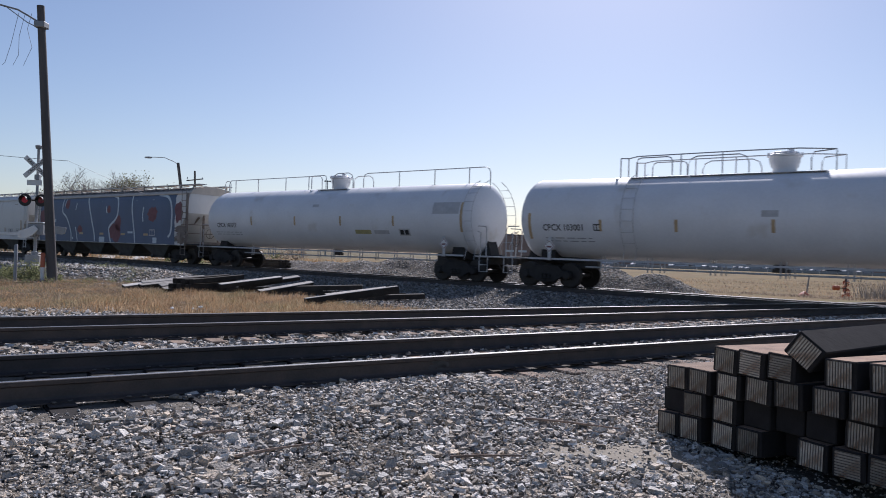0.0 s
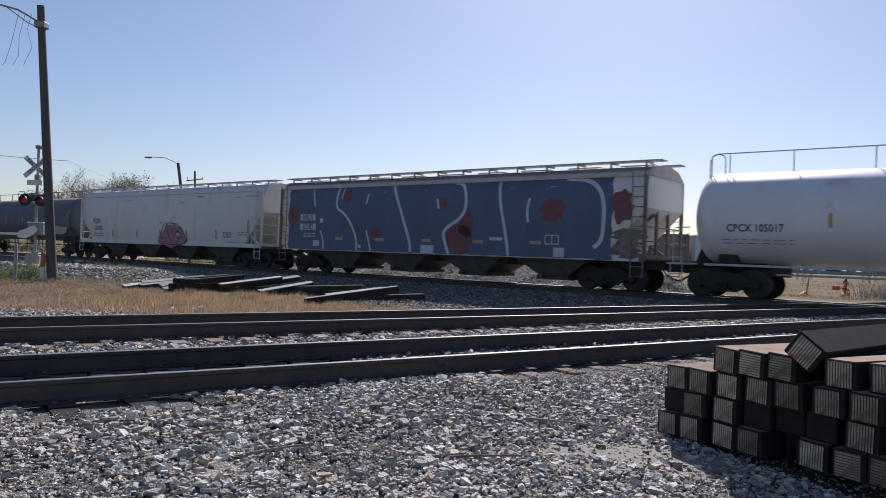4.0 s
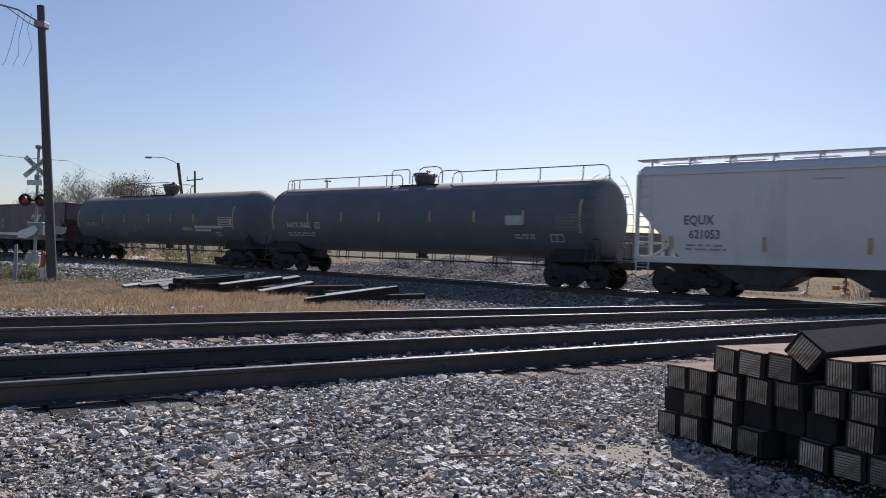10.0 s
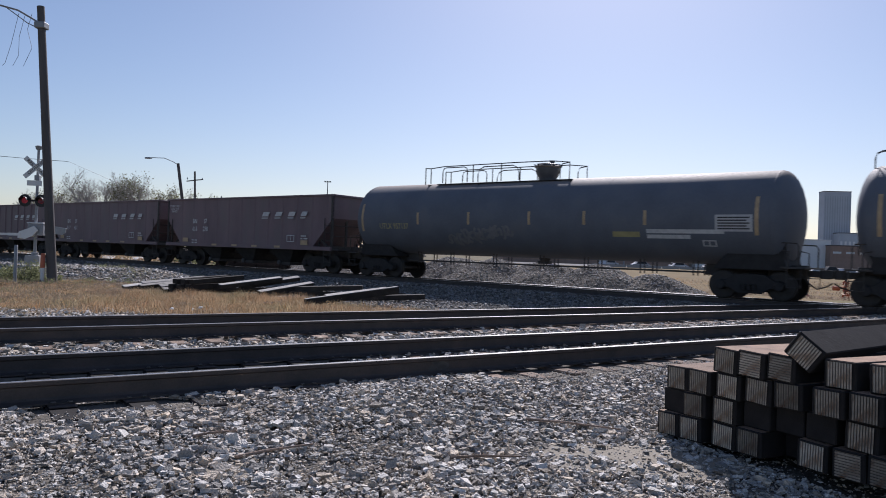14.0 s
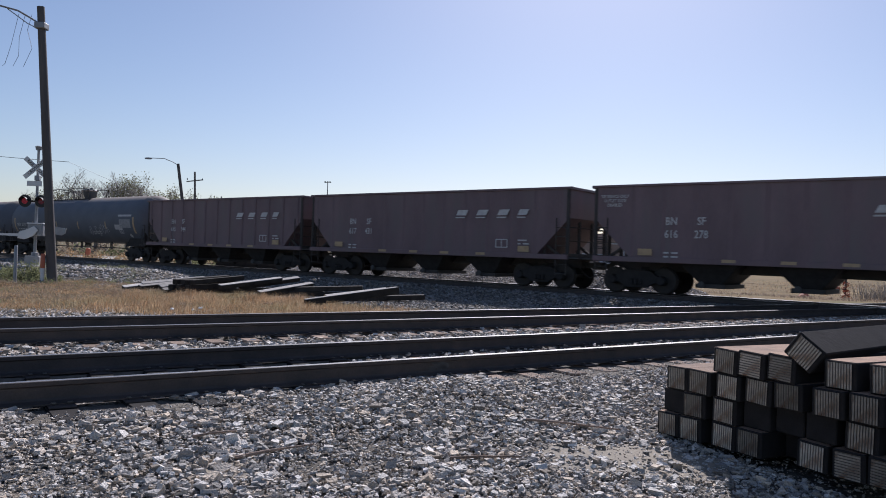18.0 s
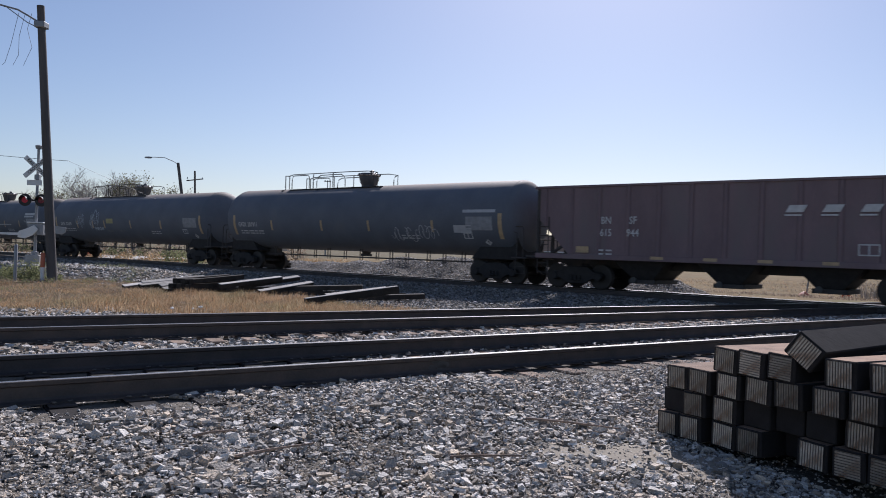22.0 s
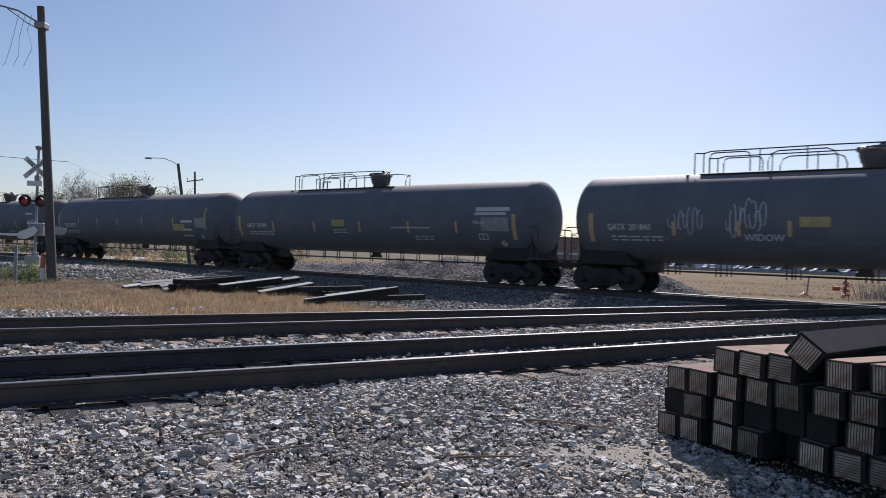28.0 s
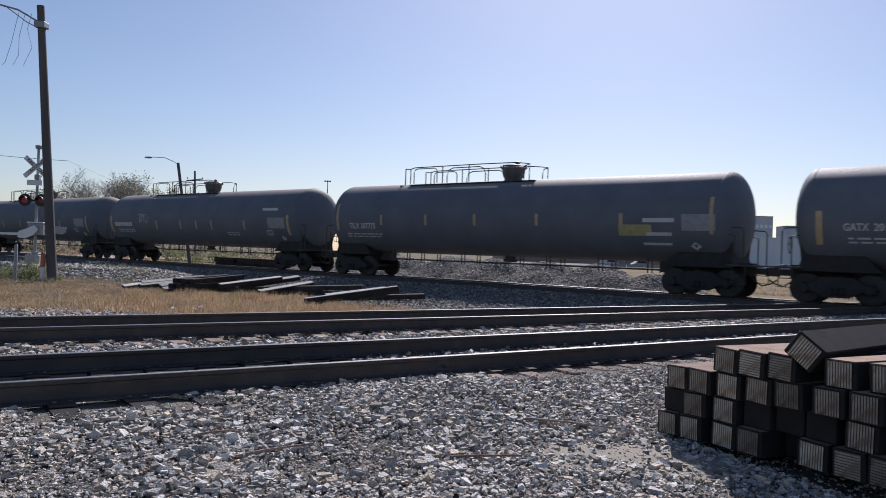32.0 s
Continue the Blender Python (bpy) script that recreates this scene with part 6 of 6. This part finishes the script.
def leafy(name, clumps, n, size, seed, material, label, category):
    """Clumps of small leaves: (x, y, height, radius) each, as one mesh."""
    rng = np.random.default_rng(seed)
    vs, fs = [], []
    for x, y, h, r in clumps:
        z0 = ground_z(x, y)
        d = rng.normal(0, 1, (n, 3))
        d /= np.linalg.norm(d, axis=1)[:, None]
        c = d * (rng.uniform(0, 1, (n, 1)) ** .5) * np.array([r, r, h * .6]) * rng.uniform(.7, 1.25, (n, 1)) + np.array([x, y, z0 + h * .5])
        c[:, 2] = np.maximum(c[:, 2], z0 + .01)
        a, b = rng.normal(0, 1, (n, 3)), rng.normal(0, 1, (n, 3))
        a *= size * rng.uniform(.6, 1.3, (n, 1)) / np.linalg.norm(a, axis=1)[:, None]
        b *= size * .5 / np.linalg.norm(b, axis=1)[:, None]
        k = len(vs) + np.arange(n) * 4
        vs += np.stack([c - a, c + b, c + a, c - b], 1).reshape(-1, 3).tolist()
        fs += np.stack([k, k + 1, k + 2, k + 3], 1).tolist()
    me = bpy.data.meshes.new(name)
    me.from_pydata(vs, [], fs)
    me.materials.append(material)
    tagged(new(name, me), label, category, kind="stuff")


def scatter(n, seed, f, x0, x1, y0, y1, z=-.55):
    """Random places where the density f(x, y) allows."""
    rng = np.random.default_rng(seed)
    out = []
    while len(out) < n:
        x, y = rng.uniform(x0, x1), rng.uniform(y0, y1)
        if rng.uniform() < f(x, y):
            out.append((x, y, ground_z(x, y) if z is None else z))
    return out


def grassy(x, y):
    p = N2.x * x + N2.y * y
    lat = N1.x * x + N1.y * y - C1
    s = D2.x * x + D2.y * y
    k = max(0, min(1, (p - 15.0 - 3.6 * max(0, min(1, (6.5 - s) / 2.5))) / 1.6)) * max(0, min(1, (-9.3 - lat) / 1.2)) * max(0, min(1, (12 - s) / 2))
    c = .5 + 1.5 * noise.noise(Vector((x * .5, y * .5, 1)))
    return k * max(.2, min(1, c))


blades("dry_grass", scatter(140000, 3, grassy, -24, 1, 13, 31, None), .085, .0045, .16, 4, M["grass"], "strip of golden dry grass between the tracks", "grass")
blades("dry_grass", scatter(30000, 43, lambda x, y: grassy(x, y) * max(0, min(1, (x + 10.5) / 2.5)), -11, 0, 15, 25, None), .19, .0045, .16, 44, M["grass"], "fluffy stand of pale dry grass beside the rails", "grass")
blades("withered_weeds", scatter(15000, 23, lambda x, y: min(1, grassy(x, y) * 1.5) * max(0, min(1, (-5.5 - x) / 5)) * max(0, .15 + 2.2 * noise.noise(Vector((x * .7, y * .7, 14)))), -24, -4, 15, 32, None), .15, .006, .3, 24, M["brown_weed"], "withered brown weeds in low clumps", "weeds")
blades("green_weeds", scatter(3500, 5, lambda x, y: grassy(x, y) * max(0, min(1, (-10.5 - x) / 4)) * (.4 + noise.noise(Vector((x * .9, y * .9, 8)))), -24, -8, 16, 33, None), .14, .01, .2, 6, M["weed"], "patches of green weeds near the pole", "weeds")
leafy("green_weeds", [(-17.6 + .28 * k + .2 * math.sin(k * 2.3), 29.4 + .5 * math.sin(k * 1.7), .5 + .22 * math.sin(k * 2.9), .5 - .015 * k) for k in range(9)], 420, .055, 8, M["weed"], "leafy green weeds at the foot of the bank", "weeds")
leafy("green_weeds", [(-15.9 + .5 * k, 27.6 + .9 * math.sin(k * 2.1), .26, .3) for k in range(4)] + [(-14.0 + .8 * k, 30.0 + math.sin(k * 3.0), .22 + .08 * math.sin(k), .28) for k in range(6)], 90, .035, 9, M["weed"], "small green weeds by the pole", "weeds")
leafy("brown_weeds", [(-17.5 + .55 * k, 26.2 + 1.3 * math.sin(k * 1.9), .2, .42) for k in range(13)], 150, .026, 12, M["brown_weed"], "low tangles of withered brown weeds", "weeds")
tufts = [(x, y, .12 + .06 * math.sin(x * 9), .3) for x, y, z in scatter(70, 33, grassy, -20, -2, 16, 30)]
leafy("straw_tufts", tufts[:45], 130, .028, 34, M["grass"], "matted tufts of straw-coloured grass", "grass")
leafy("brown_weeds", tufts[45:], 130, .026, 35, M["brown_weed"], "matted brown weeds in the grass", "weeds")
leafy("green_brush", [(-24.5 + .75 * k, 67 + 1.2 * math.sin(k * 2.7), 1.1 + .4 * math.sin(k * 1.3), .8) for k in range(11)], 190, .11, 10, M["weed"], "yellow-green brush beyond the train", "brush")
leafy("golden_brush", [(-36 + .9 * k, 70 + 1.4 * math.sin(k * 2.2), .7 + .3 * math.sin(k * 1.9), .9) for k in range(13)], 150, .1, 11, M["grass"], "golden dry brush beyond the train", "brush")
blades("dry_brush", scatter(2600, 19, lambda x, y: .15 + max(0, noise.noise(Vector((x * .2, y * .2, 6)))), -52, -10, 72, 112), .4, .04, .5, 20, M["grass"], "straggling dry brush along the far road", "brush")
blades("dry_brush", scatter(260, 10, lambda x, y: math.exp(-((x - 22.6) / .7) ** 2 - ((y - 39) / .5) ** 2), 19, 27, 36, 42), 1.0, .012, 1.0, 11, M["twig"], "dry brush twigs by the crossing", "brush")

leafy("far_brush", [(-78 + 1.7 * k, 99 + 4 * math.sin(k * 2.1), 1.5 + .7 * math.sin(k * 1.7), 1.9) for k in range(36)], 110, .24, 13, M["brown_weed"], "hedge of bare brown brush along the far side of the street", "brush")
leafy("far_brush", [(-70 + 2.3 * k, 96 + 3 * math.sin(k * 1.3), 1.1 + .5 * math.sin(k * 2.7), 1.5) for k in range(22)], 90, .2, 14, M["weed"], "olive brush along the far side of the street", "brush")

# bank of rubble under the crossing signal
rings = []
for k in range(10):
    r = 1 - k / 9
    rings.append([(-18.5 + 9.5 * r * math.cos(a), 36.5 + 3.6 * r * math.sin(a) - .45 * 9.5 * r * math.cos(a) * .6,
                   -.62 + .5 * min(1.0, (1 - r) * 2.2) + (.06 * noise.noise(Vector((r * 9, a * 3, 4))) if k else 0)) for a in (2 * math.pi * i / 48 for i in range(48))])
tagged(part("rubble_bank", Shape().loft(rings, caps=False), M["bed"], smooth=True), "low bank of earth and rubble by the crossing", "bank", kind="structure")
rng = np.random.default_rng(40)
n = 9000
r, a = np.sqrt(rng.uniform(0, 1, n)), rng.uniform(0, 6.283, n)
x = -18.5 + 9.5 * r * np.cos(a)
y = 36.5 + 3.6 * r * np.sin(a) - .27 * 9.5 * r * np.cos(a)
z = -.62 + .5 * np.minimum(1.0, (1 - r) * 2.2) + .02
tagged(new("gravel", stones_mesh("bank_gravel", np.stack([x, y, z], 1), rng.lognormal(math.log(.06), .35, n).clip(.025, .14), 41, 8, M["stone_dark"])), "grey rubble strewn over the bank by the crossing", "gravel", kind="stuff")
keep = rng.uniform(0, 1, n) < .5 * (np.sin(x * 1.7) * np.cos(y * 1.3) > .3)
blades("green_weeds", np.stack([x, y, z], 1)[keep].tolist(), .15, .014, .25, 42, M["weed"], "low weeds on the rubble bank", "weeds")


# ---- beyond the train ----
def slab(name, pts, z, material, label, category):
    sh = Shape()
    sh.loft([[(x, y, z - .3) for x, y in pts], [(x, y, z) for x, y in pts]])
    tagged(part(name, sh, material), label, category, kind="structure")


fieldpts = [on1(s, lat) for s, lat in ((-75, 16), (-50, 19), (-20, 16), (-14, 12.5), (-4, 6.5), (14, 6.5), (40, 20), (60, 160), (-60, 150), (-130, 120))]
slab("dry_field", [(p.x, p.y) for p in fieldpts], -.46, M["field"], "tan field of dry grass beyond the track", "field")
slab("street", [(-95, 66), (-31, 73), (-27, 90), (-95, 97)], -.45, M["concrete"], "pale concrete street crossing beyond the signal", "street")
slab("parking_lot", [(20, 176), (140, 172), (150, 232), (10, 236)], -.44, M["asphalt"], "grey car park beyond the field", "car park")
part_w = empty("barrier", pose(0, 0, 0), "long low grey barrier along the car park", "barrier")
for k in range(22):
    x = 34 + k * 4.0
    part("barrier_panel", Shape().box(x, x + 3.85, 171.0, 171.2, -.45, .2), M["galv"], part_w, bevel=.02)
blades("field_grass", scatter(9000, 15, lambda x, y: .3 + .7 * max(0, noise.noise(Vector((x * .3, y * .3, 2)))), 8, 40, 42, 75, -.46), .09, .009, .1, 16, M["grass"], "dry grass tufts in the field", "grass")
blades("field_weeds", scatter(7000, 17, lambda x, y: max(0, noise.noise(Vector(((D1.x * x + D1.y * y) * .06, (N1.x * x + N1.y * y) * .5, 5))) * 2.4 - .35), 6, 44, 36, 80, -.46), .14, .016, .3, 18, M["brown_weed"], "rows of low brown weeds along old ruts in the field", "weeds")


def parked_car(x, y, rz, paint, seed, tall=0.0):
    c = empty("parked_car", pose(x, y, -.44, 0, 0, rz), "distant parked car, " + paint[1], "car", "cars in the car park")
    body = [(-2.2, .35), (-2.15, .75), (-1.6, .85), (-1.0, 1.38 + tall), (.7, 1.42 + tall), (1.35, .92), (2.1, .8), (2.25, .5), (2.2, .3), (-2.1, .28)]
    part("body", Shape().prism(body, -.85, .85), paint[0], c, bevel=.06)
    win = [(-1.35, .9), (-.92, 1.3 + tall), (.62, 1.34 + tall), (1.12, .94)]
    part("window", Shape().prism(win, -.87, .87), M["glass_dark"], c, bevel=.01)
    for wx in (-1.35, 1.35):
        for wy in (-.8, .8):
            part("wheel", Shape().lathe([(-.1, .15), (-.1, .3), (-.06, .33), (.06, .33), (.1, .3), (.1, .15)], "y", 14, (wx, wy, .33)), M["tyre"], c, smooth=True)


PW = (mat("car_white", (.55, .55, .56), .6, vary=.05, spec=.15), "white")
PS = (mat("car_silver", (.36, .37, .39), .6, vary=.05, spec=.15), "silver")
PD = (mat("car_dark", (.04, .045, .055), .6, vary=.1, spec=.15), "dark")
rnd = random.Random(31)
for k in range(24):
    parked_car(40 + k * 3.1 + rnd.uniform(-.6, .6), 186 + rnd.uniform(-2, 2) + 12 * (k % 3), rnd.choice((0, 0, 20, 75, 90, 180)), rnd.choice((PW, PW, PS, PS, PD)), k, rnd.choice((0, 0, .4)))


def building(name, x, y, rz, w, d, h, wall, label, cols=0, rows=0, win=None, ww=1.6, wh=1.4, sill=2.5, base=-.6):
    """A far building: walls, flat roof with a parapet and rows of windows on its near face."""
    b = empty(name, pose(x, y, base, 0, 0, rz), label, "building")
    part("wall", Shape().box(0, w, 0, d, 0, h), wall, b)
    part("roof", Shape().box(-.15, w + .15, -.15, d + .15, h, h + .35), M["roof_dark"] if wall != M["wall_pale"] else M["wall_pale"], b, bevel=.05)
    if cols:
        me = mesh_of("window", Shape().box(0, ww, -.06, .02, 0, wh), win or M["glass_dark"])
        for i in range(cols):
            for j in range(rows):
                part("window", me, None, b, at=pose((i + .5) * w / cols - ww / 2, 0, sill + j * (h - sill - .6) / max(1, rows)))
    return b


building("warehouse", 21, 262, 3, 36, 30, 9.0, M["wall_tan"], "long low brown warehouse in the distance", 8, 1, M["sign_white"], 3, .7, 3.2)
building("warehouse", 88, 262, -3, 46, 40, 11.0, M["wall_pale"], "large pale metal-clad warehouse in the distance")
building("warehouse", 58, 266, 0, 29, 28, 11.2, M["wall_tan"], "brown warehouse with a pale roof edge", 6, 1, M["sign_white"], 3, .6, 7.5)
building("warehouse", 132, 256, -3, 44, 30, 9.2, M["wall_tan"], "tan warehouse with a band of white skylights", 10, 1, M["sign_white"], 2.8, .7, 6.6)
building("office_tower", 192.0, 380, -6, 13, 7, 40.2, M["wall_grey"], "tall pale grey office tower in the distance", 11, 1, M["wall_strip"], .45, 34, 4)
building("office_tower", 216.5, 385, -6, 12, 8, 39, M["wall_grey"], "slender grey tower in the distance", 9, 1, M["wall_strip"], .45, 33, 4)
building("office_block", 149.5, 372, -4, 13, 16, 25.5, M["wall_grey"], "grey office block with a gridded top", 6, 1, M["wall_pale"], 1.3, 1.6, 20)
building("office_block", 168, 368, -4, 7, 14, 21, M["wall_grey"], "grey office block beyond the warehouses", 2, 3, M["glass_dark"])
building("office_block", 196, 372, -6, 12, 20, 19, M["wall_grey"], "low grey block at the towers' feet", 6, 1, M["wall_pale"], 1.0, 11, 4)

# orange switch marker by the crossing
om = empty("track_marker", pose(21.3, 39.6, -.5) @ Matrix.Scale(.85, 4), "orange netting slumped round a dark post by the crossing", "marker")
part("post", Shape().tube([(0, .12, 0), (.05, .12, 1.35)], .06, 8), M["pole"], om, smooth=True)
net, rnd = Shape(), random.Random(77)
for k in range(150):
    a, z = rnd.uniform(0, 6.283), rnd.uniform(0, 1.05)
    r = (.34 - .3 * z if z < .5 else .1 + .16 * math.sin((z - .5) * 5.2)) * rnd.uniform(.5, 1.15)
    p = Vector((r * math.cos(a), r * math.sin(a), z))
    u, w = Vector([rnd.gauss(0, .035) for _ in range(3)]), Vector([rnd.gauss(0, .05) for _ in range(3)])
    net.add([p - u, p + w, p + u, p - w], [(0, 1, 2, 3)])
part("netting", net, M["orange"], om, "tattered orange plastic netting")
part("drum", Shape().lathe([(-.2, .1), (-.18, .14), (.18, .14), (.2, .1)], "x", 12, (-.62, 0, .62)), M["orange"], om, smooth=True)
part("bracket", Shape().tube([(-.5, 0, .62), (0, .1, .6)], .03, 6), M["pole"], om)
sk = empty("marker_stake", pose(19.35, 39.9, -.5), "pale wooden stake with orange netting at its foot", "stake")
part("stake", Shape().box(-.035, .035, -.02, .02, 0, 1.05, pose(0, 0, 0, 0, 7, 0)), M["tie_pale"], sk)
part("netting", Shape().lathe([(0, .34), (.07, .3), (.16, .2), (.24, .09), (.27, .03)], "z", 9, (-.1, 0, 0)), M["orange"], sk, "slumped orange netting")
dr = empty("traffic_drum", pose(-37.3, 79, -.45), "orange and white traffic drum in the street", "traffic drum")
part("body", Shape().lathe([(0, .34), (.06, .34), (.08, .29), (.3, .28), (.62, .25), (.9, .22), (.95, .15)], "z", 16), M["orange"], dr, smooth=True)
for z in (.36, .66):
    part("band", Shape().lathe([(z, .285 - .1 * z + .02), (z + .12, .285 - .1 * z + .01)], "z", 16), M["sign_white"], dr, "white reflective band", smooth=True)

# litter
lt = empty("litter", pose(-5.9, 17.9, -.47), "crumpled white paper in the grass", "litter")
part("paper", stones_mesh("paper", np.array([(0, 0, .05), (.15, .05, .1), (-.6, .3, .03)]), [.06, .055, .04], 3, 20, M["sign_white"]), None, lt)
bt = empty("litter", pose(-2.73, 4.85, -.35), "crushed green can among the stones", "litter")
part("can", Shape().lathe([(-.03, .02), (-.03, .03), (0, .022), (.03, .03), (.035, .02)], "x", 10), mat("green_can", (.03, .35, .12), .35, vary=.2), bt, smooth=True)
for k, (x, y, rz, ln) in enumerate(((-1.3, 4.9, 38, .55), (.75, 6.35, -25, .8), (-1.7, 5.25, 30, .3), (.1, 5.2, 5, .5))):
    st = part("stick", Shape().tube([(0, 0, 0), (ln * .4, .01, .012), (ln, -.02, .02)], .012, 6, .006), M["tie_old"], None, at=pose(x, y, bed2_z(N2.x * x + N2.y * y) + .045, 0, 0, rz), smooth=True)
    tagged(st, "thin dry stick lying on the stones", "stick", "sticks on the gravel")

# metres that the train has gone, every half second
GONE = [0.42, 3.78, 7.18, 10.61, 14.05, 17.49, 20.91, 24.34, 27.61, 30.87, 34.13, 37.4, 40.76, 44.06, 47.23, 50.52, 53.79, 57.03,
        60.29, 63.52, 66.82, 70.2, 73.52, 76.8, 80.15, 83.5, 86.96, 90.28, 93.49, 96.79, 100.16, 103.55, 106.99, 110.45, 113.91, 117.41,
        120.85, 124.27, 127.61, 130.99, 134.47, 137.87, 141.19, 144.63, 147.99, 151.42, 154.78, 158.19, 161.51, 165.06, 168.41, 171.83, 175.26, 178.71,
        182.22, 185.86, 189.25, 192.73, 196.14, 199.77, 203.33, 206.59, 209.92, 213.57, 217.07]


def gone(t):
    k = min(len(GONE) - 2, int(t * 2))
    return GONE[k] + (GONE[k + 1] - GONE[k]) * (t * 2 - k)


def motions():
    """The train runs past; every wheelset rolls with it."""
    for car, c in CARS:
        walk(car, [(k * .5, pose(*on1(c + g), 0, 0, RZ1)) for k, g in enumerate(GONE)])
    steps = [k / 15 for k in range(481)]
    for car, c in CARS:
        for ob in car.children_recursive:
            if ob.name.startswith("wheelset"):
                x = ob.matrix_basis.translation.x
                walk(ob, [(t, pose(x, 0, .457, 0, math.degrees(gone(t) / .457), 0)) for t in steps])


motions()
